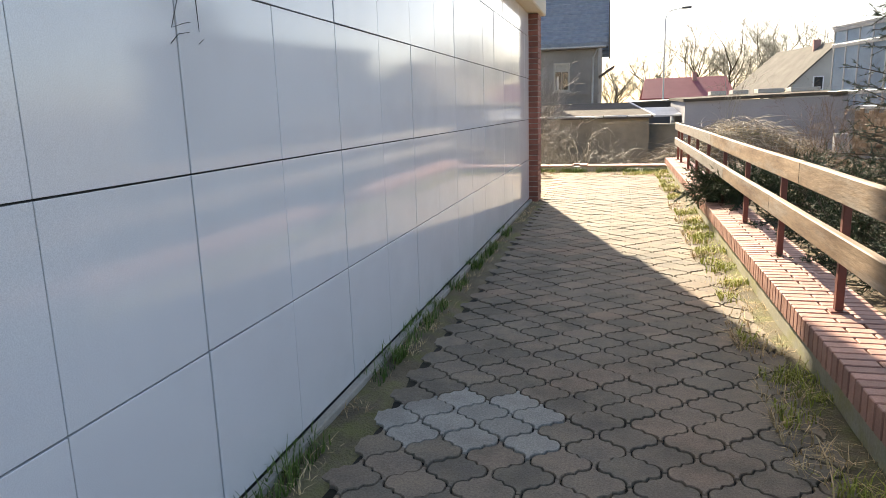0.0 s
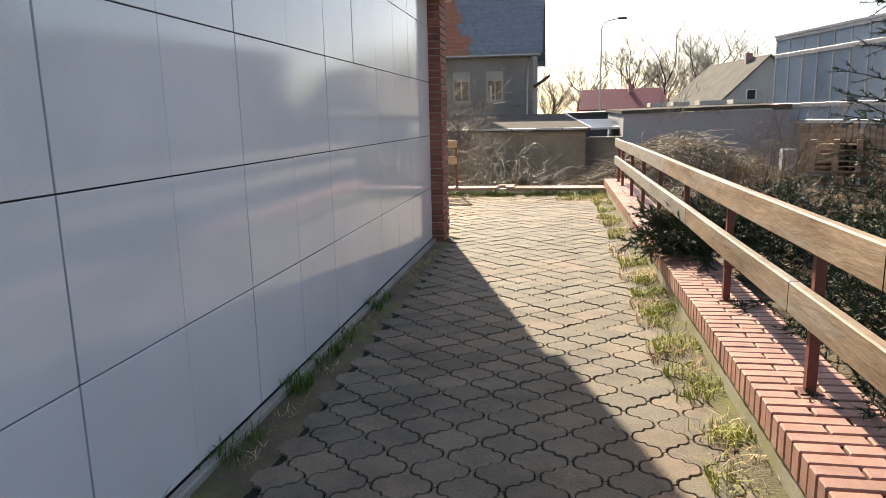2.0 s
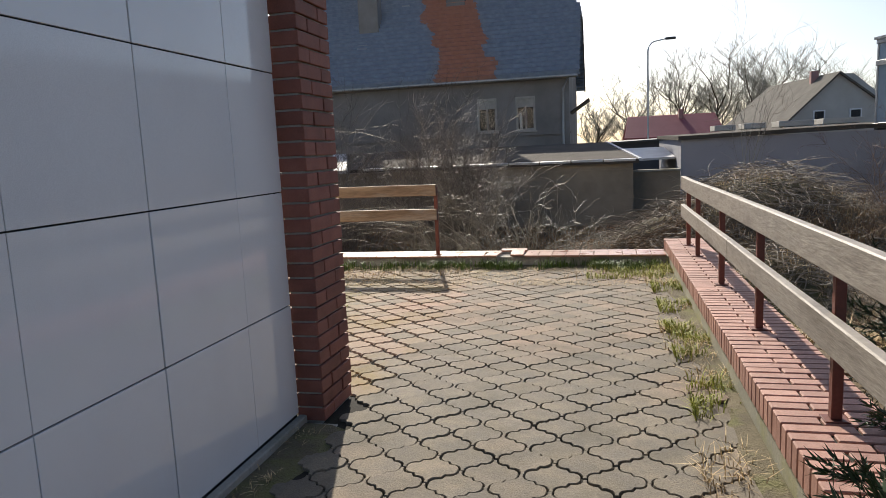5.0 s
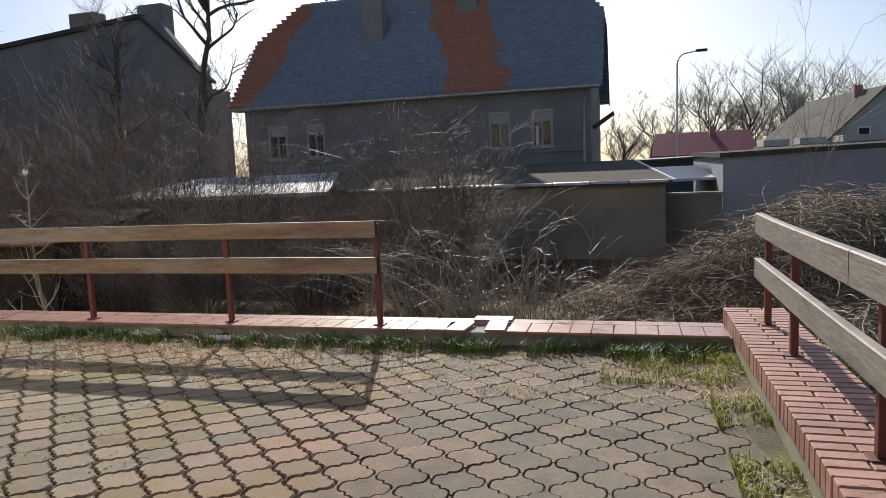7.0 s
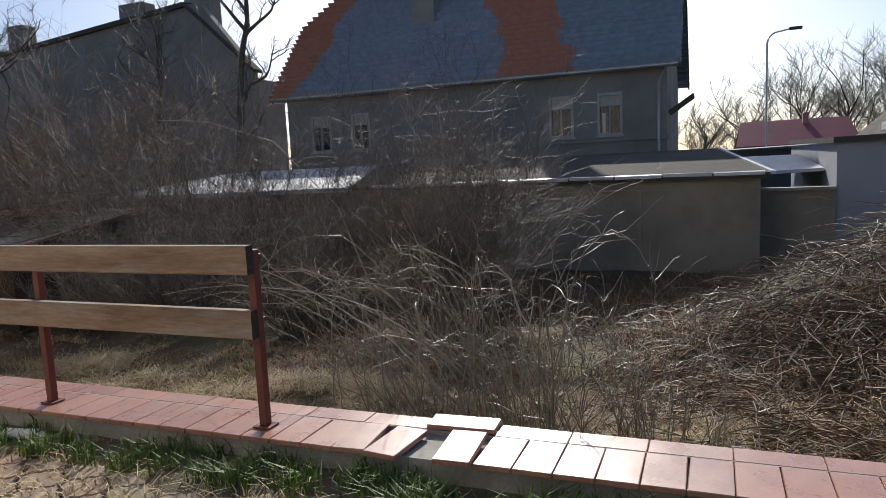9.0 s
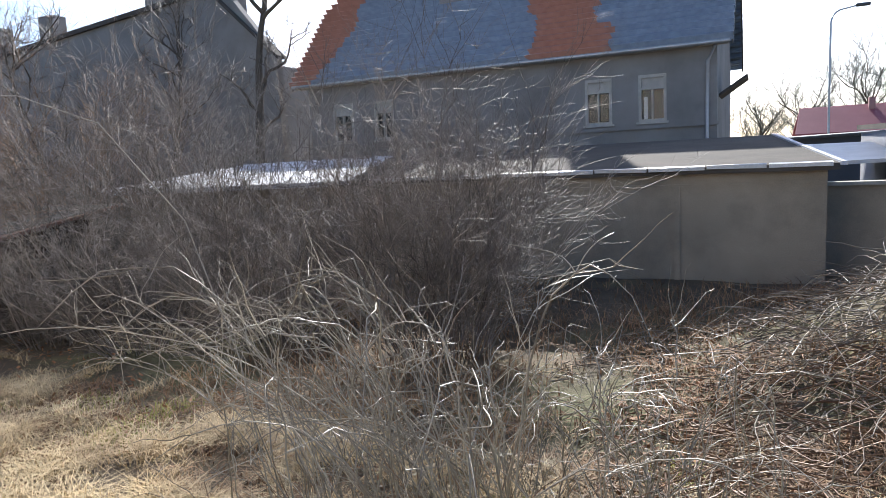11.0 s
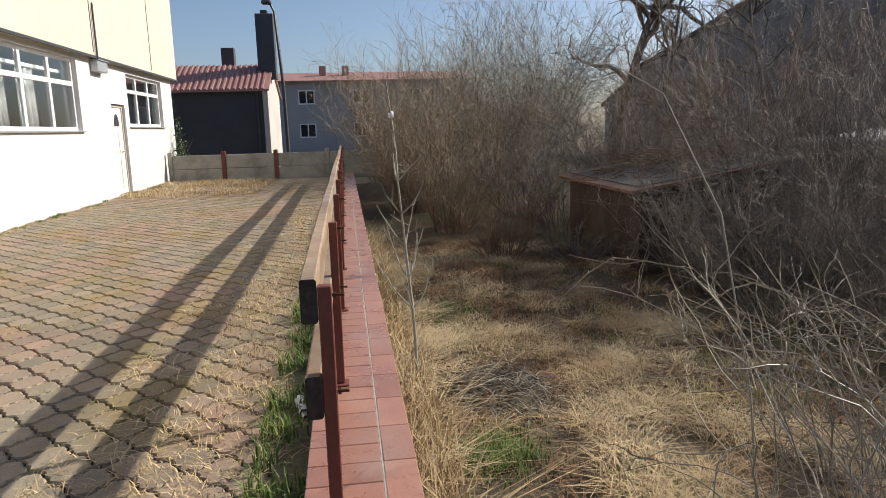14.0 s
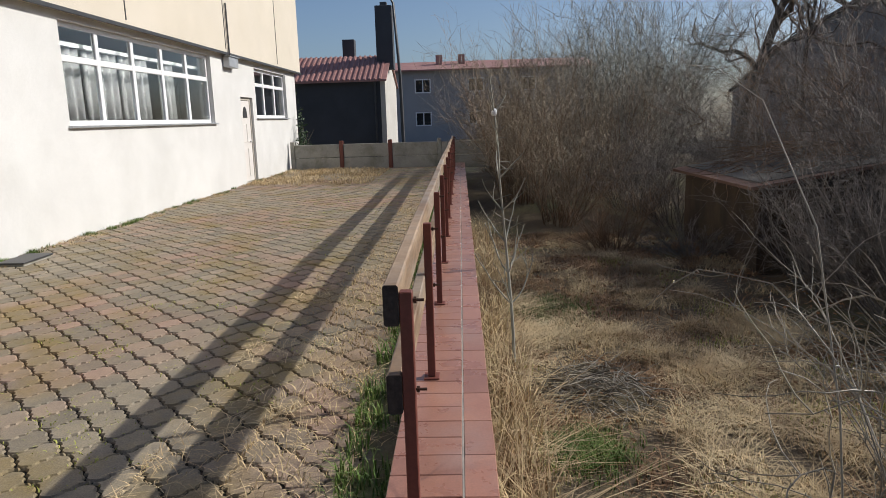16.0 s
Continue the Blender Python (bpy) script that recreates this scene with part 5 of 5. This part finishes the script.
conifer("spruce_tree", (3.6, 9.0, 0.05), 4.4, 1.15, "young blue-green spruce beyond the railing", RNG, 17, M_spruce, 24, 0.3)


def juniper(at, rx, ry, h, label, rng, boughs=70, density=60):
    """A spreading juniper: low arching boughs with dense feathery sprays."""
    t = thing("juniper", at, label, "bush")
    lines, spots, ways = [], [], []
    for _ in range(boughs):
        a, q = rng.uniform(0, 2 * math.pi), rng.uniform(0.35, 1.0)
        way = np.array([math.cos(a) * rx * q, math.sin(a) * ry * q, h * rng.uniform(0.3, 1.1)])
        line = limb(rng, (rng.normal(0, 0.2 * rx), rng.normal(0, 0.2 * ry), 0.02), way, np.linalg.norm(way), 7, 0.08, 0.0, 0.16)
        lines.append((line, 0.008, 0.003))
        for i in range(2, 8):
            for _ in range(4):
                d = unit(unit(line[i] - line[i - 1]) + rng.normal(0, 0.5, 3))
                tw = limb(rng, line[i], d, rng.uniform(0.08, 0.2), 3, 0.12, 0.05)
                lines.append((tw, 0.003, 0.0015))
                s = rng.uniform(0, 2.99, density // 2)
                j = s.astype(int)
                spots.append(tw[j] + (tw[j + 1] - tw[j]) * (s - j)[:, None])
                w = (tw[j + 1] - tw[j])
                w = w / np.linalg.norm(w, axis=1, keepdims=True) * 0.9 + rng.normal(0, 0.5, w.shape)
                ways.append(w / np.linalg.norm(w, axis=1, keepdims=True))
    p, d = np.concatenate(spots), np.concatenate(ways)
    side = np.cross(d, rng.normal(0, 1, d.shape))
    side /= np.linalg.norm(side, axis=1, keepdims=True) + 1e-9
    ln = rng.uniform(0.022, 0.048, len(p))[:, None]
    v = np.stack([p - side * 0.0042, p + side * 0.0042, p + d * ln], 1).reshape(-1, 3)
    part("bough_frame", tubes("bough_frame", lines, M_bark, 3), M_bark, t)
    part("foliage", raw("foliage", v.tolist(), [(3 * i, 3 * i + 1, 3 * i + 2) for i in range(len(p))], M_needle), M_needle, t, "dark green scale needles")
    return t


juniper((1.28, 8.2, 0.25), 0.55, 0.62, 0.30, "dark spreading juniper hanging over the brick wall", RNG, 60, 60)
for x, y in ((2.3, 8.6), (2.2, 6.6), (2.3, 4.6), (2.4, 10.4), (3.6, 5.6), (3.8, 8.8), (2.3, 2.6), (3.7, 3.4)):
    juniper((x, y, z_at(x, y)), 1.0, 1.1, 0.5, "dark spreading juniper behind the brick wall", RNG, 52, 50)


# ---------- grasses ----------
def scatter(rng, count, x0, x1, y0, y1, clump=0.0, clumps=0, z=None):
    if clumps:
        c = np.stack([rng.uniform(x0, x1, clumps), rng.uniform(y0, y1, clumps)], 1)
        i = rng.integers(0, clumps, count)
        xy = c[i] + rng.normal(0, clump, (count, 2))
    else:
        xy = np.stack([rng.uniform(x0, x1, count), rng.uniform(y0, y1, count)], 1)
    xy[:, 0] = np.clip(xy[:, 0], x0, x1)
    xy[:, 1] = np.clip(xy[:, 1], y0, y1)
    zz = np.full((count, 1), z) if z is not None else np.array([[z_at(a, b)] for a, b in xy])
    return np.concatenate([xy, zz], 1)


def patchy(spots, sign, cut):
    """Keep the spots of one kind of patch: straw where sign is 1, dead brown growth where it is -1."""
    keep = [sign * (noise.noise(Vector((x * 0.8, y * 1.1, 21))) + 0.5 * noise.noise(Vector((x * 2.3, y * 2.6, 4)))) > cut for x, y, _ in spots]
    bare = ((spots[:, 0] + 5.25) / 0.6) ** 2 + ((spots[:, 1] - 15.85) / 0.45) ** 2 < 1
    return spots[np.array(keep) & ~bare]


def grass(label, spots, material, height, width=0.004, lean=0.7, curl=0.4):
    tagged(new("grass", blades("grass", spots, material, RNG, height, width, lean, curl)), label, "grass", "", "stuff")


grass("green grass growing along the white panel wall", scatter(RNG, 1500, PX + 0.01, PX + 0.12, 1.4, 7.4, 0.05, 34, -0.01), M_grass, 0.11, 0.0032)
grass("short dry grass along the white panel wall", scatter(RNG, 1600, PX + 0.01, PX + 0.16, 0.5, 9.7, 0.06, 60, -0.01), M_dry, 0.05, 0.003, 1.2)
grass("yellow-green grass along the brick wall", scatter(RNG, 4200, 0.70, 0.945, 1.5, 14.3, 0.055, 55, -0.01), M_grass_y, 0.075, 0.0035, 0.9)
grass("dry straw along the brick wall", scatter(RNG, 2600, 0.66, 0.945, 1.0, 14.3, 0.09, 50, -0.01), M_dry, 0.06, 0.003, 1.6, 0.8)
grass("green grass in the corner of the walls", scatter(RNG, 800, 0.1, 0.94, 13.7, 14.46, 0.08, 22, -0.01), M_grass_y, 0.07, 0.004, 0.9)
grass("green grass along the tiled wall", scatter(RNG, 9500, -19.0, 0.9, 14.22, 14.48, 0.05, 190, 0.0), M_grass, 0.11, 0.004, 0.8)
grass("dry straw along the tiled wall", scatter(RNG, 3500, -12.0, 0.9, 13.75, 14.45, 0.14, 80, 0.0), M_dry, 0.05, 0.003, 2.0, 0.8)
grass("moss and weeds in the yard joints", scatter(RNG, 7000, -20.0, -2.0, 11.6, 14.3, 0.12, 200, -0.008), M_grass_y, 0.018, 0.004, 1.5)
grass("dark weeds in the corner of the low walls", scatter(RNG, 450, 0.15, 0.8, 14.25, 14.47, 0.07, 12, 0.0), M_grass, 0.09, 0.005, 1.0)
grass("dry weeds in the far corner of the yard", scatter(RNG, 6000, -20.5, -15.5, 9.6, 12.6, 0.2, 90, -0.01), M_dry, 0.10, 0.006, 1.0)
grass("dry matted grass of the garden", patchy(scatter(RNG, 42000, -13.5, 2.0, 14.9, 18.9, 0.2, 300), 1, -0.05), M_dry, 0.085, 0.005, 2.4, 0.9)
grass("pale tussocks of dry grass in the garden", patchy(scatter(RNG, 42000, -11.0, 0.5, 14.95, 18.2, 0.11, 170), 1, 0.05), M_dry, 0.13, 0.0042, 2.2, 0.9)
grass("brown dead grass in the garden", patchy(scatter(RNG, 46000, -13.5, 1.5, 14.95, 18.9, 0.22, 220), -1, -0.06), M_brown, 0.085, 0.005, 2.2, 0.9)
grass("dry grass below the sheds", scatter(RNG, 9000, -5.5, 2.0, 18.9, 23.5, 0.25, 150), M_brown, 0.13, 0.006, 1.9, 0.9)
grass("green grass patches in the garden", scatter(RNG, 3500, -12.0, 1.5, 15.0, 18.5, 0.16, 20), M_grass_y, 0.08, 0.004, 0.9)
for gx0, gy0, gr in ((-4.15, 15.6, 0.17), (-8.05, 15.85, 0.26), (0.6, 16.2, 0.2)):
    spots = np.array([(gx0 + dx, gy0 + dy, z_at(gx0 + dx, gy0 + dy)) for dx, dy in RNG.normal(0, gr, (1500, 2)) if gy0 + dy > 14.9])
    grass("tuft of fresh green grass in the garden", spots, M_grass, 0.11, 0.004, 1.1)
grass("curled dry stems beside the tiled wall", scatter(RNG, 2600, -14.0, -1.8, 14.88, 15.25, 0.09, 90), M_dry, 0.42, 0.0045, 1.5, 0.9)
grass("brown dry stems beside the tiled wall", scatter(RNG, 1600, -14.0, -1.8, 14.88, 15.2, 0.09, 60), M_brown, 0.34, 0.0045, 1.3, 0.8)
grass("weeds along the foot of the white wall", scatter(RNG, 2200, -20.8, -3.8, YF + 0.01, YF + 0.3, 0.09, 60, -0.01), M_dry, 0.04, 0.005, 1.2)
grass("green weeds along the foot of the white wall", scatter(RNG, 1500, -20.8, -3.8, YF + 0.01, YF + 0.2, 0.06, 35, -0.01), M_grass, 0.06, 0.005, 1.2)
grass("straw blown over the pavers by the tiled wall", scatter(RNG, 5000, -9.0, 0.8, 13.35, 14.3, 0.16, 110, 0.004), M_dry, 0.022, 0.0025, 5.0, 0.9)
grass("dry undergrowth east of the brick wall", scatter(RNG, 16000, 1.4, 9.0, 9.5, 21.0, 0.25, 300), M_dry, 0.15, 0.006, 1.6, 0.8)

# fallen leaves and litter on the garden soil
lv, lf = [], []
for x0, x1, y0, y1, k in ((-12.5, 1.8, 15.0, 19.5, 5200), (-0.9, 2.6, 16.8, 21.0, 4200), (1.5, 7.0, 10.5, 20.0, 3000)):
    for _ in range(k):
        x, y = RNG.uniform(x0, x1), RNG.uniform(y0, y1)
        if noise.noise(Vector((x * 0.7, y * 0.7, 11))) < -0.12:
            continue
        p = np.array([x, y, z_at(x, y) + RNG.uniform(0.01, 0.07)])
        d, e = unit(RNG.normal(0, 1, 3) * (1, 1, 0.35)), unit(RNG.normal(0, 1, 3) * (1, 1, 0.35))
        q = len(lv)
        s = RNG.uniform(0.5, 1.2)
        lv += [p, p + d * 0.035 * s + e * 0.02 * s, p + d * 0.065 * s, p + d * 0.035 * s - e * 0.02 * s]
        lf.append((q, q + 1, q + 2, q + 3))
tagged(new("dead_leaves", raw("dead_leaves", [tuple(q) for q in lv], lf, M_leaf)), "brown dead leaves scattered over the garden", "leaves", "", "stuff")

# ivy at the corner of the white building
ivy = thing("ivy", (-21.5, 9.5, 0.0), "dark green ivy climbing the corner of the white building", "plant")
iv, iff = [], []
for _ in range(900):
    z = abs(RNG.normal(0.5, 0.55))
    p = np.array([RNG.normal(-0.1, 0.4 * (1 - min(z, 1.6) / 2.6)), 0.12 + abs(RNG.normal(0, 0.22 * (1 - min(z, 1.6) / 2.2))), z])
    d, e = unit(RNG.normal(0, 1, 3)), unit(RNG.normal(0, 1, 3))
    b = len(iv)
    iv += [p, p + d * 0.05 + e * 0.03, p + d * 0.09, p + d * 0.05 - e * 0.03]
    iff.append((b, b + 1, b + 2, b + 3))
part("foliage", raw("foliage", [tuple(q) for q in iv], iff, M_needle), M_needle, ivy)
part("vine", tubes("vine", [(limb(RNG, (RNG.normal(0, 0.2), 0.12, -0.05), (RNG.normal(0, 0.2), 0.05, 1), 1.4, 6, 0.12), 0.012, 0.004) for _ in range(9)], M_bark, 4), M_bark, ivy)

# litter
lit = thing("crumpled_paper", (0.62, 2.18, 0.012), "crumpled white paper on the paving", "litter")
bm = bmesh.new()
bmesh.ops.create_icosphere(bm, subdivisions=2, radius=0.045)
for v in bm.verts:
    v.co *= 1 + 0.35 * noise.noise(v.co * 40)
    v.co = Vector((v.co.x * 1.2, v.co.y * 0.6, v.co.z * 0.4))
part("paper", bm, M_bird, lit)
bot = thing("plastic_bottle", (-3.1, 14.36, 0.03), "small pale green plastic bottle lying in the grass", "bottle")
part("bottle_body", tubes("bottle_body", [([(0, 0, 0), (0.05, 0.01, 0), (0.16, 0.03, 0), (0.19, 0.035, 0)], 0.028, 0.028)], M_bird, 10), M_bird, bot)
part("bottle_neck", tubes("bottle_neck", [([(0.19, 0.035, 0), (0.215, 0.04, 0), (0.23, 0.042, 0)], 0.02, 0.012)], M_zinc, 10), M_zinc, bot)


# ---------- pieces: panels, bricks, tiles, pavers ----------
PZ = [0.05, 0.615, 1.178, 1.742, 2.305, 2.615]
PITCH, Y0 = 0.5835, 1.24
rng = random.Random(5)
panel_cache = {}
for k in range(-8, 15):
    ya, yb = Y0 + PITCH * k, Y0 + PITCH * (k + 1)
    yb = min(yb, 9.83)
    if yb - ya < 0.05:
        continue
    wide = 0.0042 if k % 2 else 0.0017
    wide2 = 0.0017 if k % 2 else 0.0042
    for r in range(5):
        key = (k % 2, r, round(yb - ya, 3))
        if key not in panel_cache:
            panel_cache[key] = mesh_of("panel", boxed(-0.012, 0.0, wide, yb - ya - wide2, PZ[r] + 0.003, PZ[r + 1] - 0.003, 0.0012), M_panel)
        part("panel", panel_cache[key], M_panel, wall_east, "", pose(PX + rng.uniform(-0.0006, 0.0006), ya, 0, 0, rng.uniform(-0.05, 0.05), rng.uniform(-0.07, 0.07)))

# brick pier at the end of the panels
pier = tagged(new("pier", mesh_of("pier", boxed(-1.262, -1.14, 9.865, 10.235, -0.3, 2.62), M_mortar)), "dark red brick pier at the end of the white wall", "pier", "", "structure")
long_b = mesh_of("brick", boxed(0, 0.15, 0, 0.255, 0, 0.064, 0.003), M_pier)
short_b = mesh_of("brick", boxed(0, 0.15, 0, 0.122, 0, 0.064, 0.003), M_pier)
for c in range(35):
    z = 0.003 + c * 0.0748
    order = ((long_b, 0.0), (short_b, 0.266)) if c % 2 else ((short_b, 0.0), (long_b, 0.133))
    for me, dy in order:
        part("brick", me, M_pier, pier, "", pose(-1.272 + rng.uniform(-0.002, 0.003), 9.856 + dy, z, 0, 0, rng.uniform(-0.4, 0.4)))

# bricks on edge along the east wall
long_e = mesh_of("brick", boxed(0, 0.252, 0, 0.0655, 0, 0.117, 0.004), M_brick)
short_e = mesh_of("brick", boxed(0, 0.146, 0, 0.0655, 0, 0.117, 0.004), M_brick)
rest = bmesh.new()
for i in range(246):
    y = -4.0 + i * 0.0767
    order = ((long_e, 0.0, 0.252), (short_e, 0.262, 0.146)) if i % 2 else ((short_e, 0.0, 0.146), (long_e, 0.156, 0.252))
    for me, dx, w in order:
        x, z = 0.932 + dx + rng.uniform(-0.002, 0.002), 0.130 + rng.uniform(-0.0015, 0.0015)
        if 1.4 < y < 12.6:
            part("brick", me, M_brick, wall_low_east, "", pose(x, y, z, rng.uniform(-0.4, 0.4), rng.uniform(-0.3, 0.3), rng.uniform(-0.5, 0.5)))
        else:
            box(rest, x, x + w, y, y + 0.0655, z, z + 0.117, 0.004)
tagged(part("bricks", rest, M_brick_rest, wall_low_east), kind="stuff")

# tiles on the north wall; one is missing and two lie askew
solid("trim", boxed(-20.3, 0.93, 14.7305, 14.7375, 0.1055, 0.1265), M_mortar, "pale mortar line between the rows of coping tiles", "trim")
tile_f = mesh_of("tile", boxed(0, 0.151, 0, 0.278, 0, 0.022, 0.003), M_tile)
tile_b = mesh_of("tile", boxed(0, 0.308, 0, 0.126, 0, 0.022, 0.003), M_tile)
for i in range(136):
    x = 0.775 - i * 0.1555
    if i == 11:
        continue
    askew = {10: (0.035, 3.0), 12: (0.018, -7.0), 13: (0.008, 3.0)}.get(i, (0.0, 0.0))
    part("tile", tile_f, M_tile, wall_low_north, "", pose(x, 14.452 - askew[0], 0.106 + askew[0] * 0.5, askew[0] * 60, 0, askew[1] + rng.uniform(-0.5, 0.5)))
for i in range(68):
    x = 0.62 - i * 0.311
    lift = 0.02 if i == 5 else 0.0
    part("tile", tile_b, M_tile, wall_low_north, "", pose(x, 14.738, 0.106 + lift, lift * 80, 0, (2.5 if i == 5 else 0) + rng.uniform(-0.4, 0.4)))


# wavy pavers laid on a diagonal grid
def paver_outline(inset):
    """Outline of one paver: rounded lobes to both sides, a step, and short flat ends, so that neighbours interlock."""
    half = ((-0.1165, 0.0), (-0.1158, 0.021), (-0.1065, 0.039), (-0.0895, 0.0495), (-0.0695, 0.0515))
    quarter = half + tuple((-0.1275 - u, 0.129 - v) for u, v in reversed(half))
    nw = [Vector(p) for p in quarter]
    ne = [Vector((-p.x, p.y)) for p in reversed(nw)]
    se = [Vector((-p.x, -p.y)) for p in nw[1:]]
    sw = [Vector((p.x, -p.y)) for p in reversed(nw[1:])]
    ring = nw + ne + se + sw
    ring = [p for k, p in enumerate(ring) if (p - ring[k - 1]).length > 0.0005]
    out = []
    for k, p in enumerate(ring):
        way = (ring[(k + 1) % len(ring)] - ring[k - 1]).normalized()
        out.append(p + Vector((way.y, -way.x)) * inset)
    return out


lo, up, ins = paver_outline(0.0034), paver_outline(0.0038), paver_outline(0.0064)
NP = len(lo)
one_v = [(p.x, p.y, -0.036) for p in lo] + [(p.x, p.y, -0.004) for p in up] + [(p.x, p.y, 0.0) for p in ins]
one_f = [tuple(range(2 * NP, 3 * NP))]
for lv in (0, 1):
    one_f += [(lv * NP + i, lv * NP + (i + 1) % NP, (lv + 1) * NP + (i + 1) % NP, (lv + 1) * NP + i) for i in range(NP)]
paver_mesh = raw("paver", one_v, [f[::-1] if k == 0 else f for k, f in enumerate(one_f)], M_paver)
pale_mesh = raw("paver", one_v, [f[::-1] if k == 0 else f for k, f in enumerate(one_f)], M_paver_pale)
pale_mesh.flip_normals() if pale_mesh.polygons[0].normal.z < 0 else None
paver_mesh.flip_normals() if paver_mesh.polygons[0].normal.z < 0 else None
base_v = np.array(one_v)
worn = paver_outline(0.0054), paver_outline(0.0065), paver_outline(0.0125)
flat_v = np.array([(p.x, p.y, z) for ring, z in zip(worn, (-0.034, -0.010, 0.0)) for p in ring])
acc_v, acc_f, count, yard_v, yard_f, yc = [], [], 0, [], [], 0
for j in range(-40, 100):
    for i in range(-180, 20):
        x = -0.832 + 0.1275 * i + 0.1275 * (j % 2) + 0.1275 * i
        y = 2.848 + 0.129 * j
        walk_zone = -1.0 < x < 0.84 and -3.9 < y < 14.36
        yard_zone = -23.8 < x <= -1.0 and (10.32 if x > -3.7 else 9.55) < y < 14.36
        if not (walk_zone or yard_zone):
            continue
        z, ta, tb, rz = rng.uniform(-0.004, 0.002), rng.uniform(-1.3, 1.3), rng.uniform(-1.3, 1.3), rng.uniform(-1.4, 1.4)
        m = pose(x, y, z, ta, tb, rz)
        if walk_zone and 1.75 < y < 6.45 and count < 300:
            # Ellipse of pavers that carry the patch of reflected light as paler colour.
            in_light_patch = ((x + 0.60) / 0.40) ** 2 + ((y - 2.78) / 0.31) ** 2 < 1
            part("paver", pale_mesh if in_light_patch else paver_mesh, M_paver, bed, "", m)
            count += 1
            continue
        mm = np.array(m)
        v = base_v @ mm[:3, :3].T + mm[:3, 3]
        if walk_zone:
            acc_f += [tuple(q + len(acc_v) * 3 * NP for q in f) for f in one_f]
            acc_v.append(v)
        else:
            yard_f += [tuple(q + len(yard_v) * 3 * NP for q in f) for f in one_f]
            yard_v.append(flat_v @ mm[:3, :3].T + mm[:3, 3])
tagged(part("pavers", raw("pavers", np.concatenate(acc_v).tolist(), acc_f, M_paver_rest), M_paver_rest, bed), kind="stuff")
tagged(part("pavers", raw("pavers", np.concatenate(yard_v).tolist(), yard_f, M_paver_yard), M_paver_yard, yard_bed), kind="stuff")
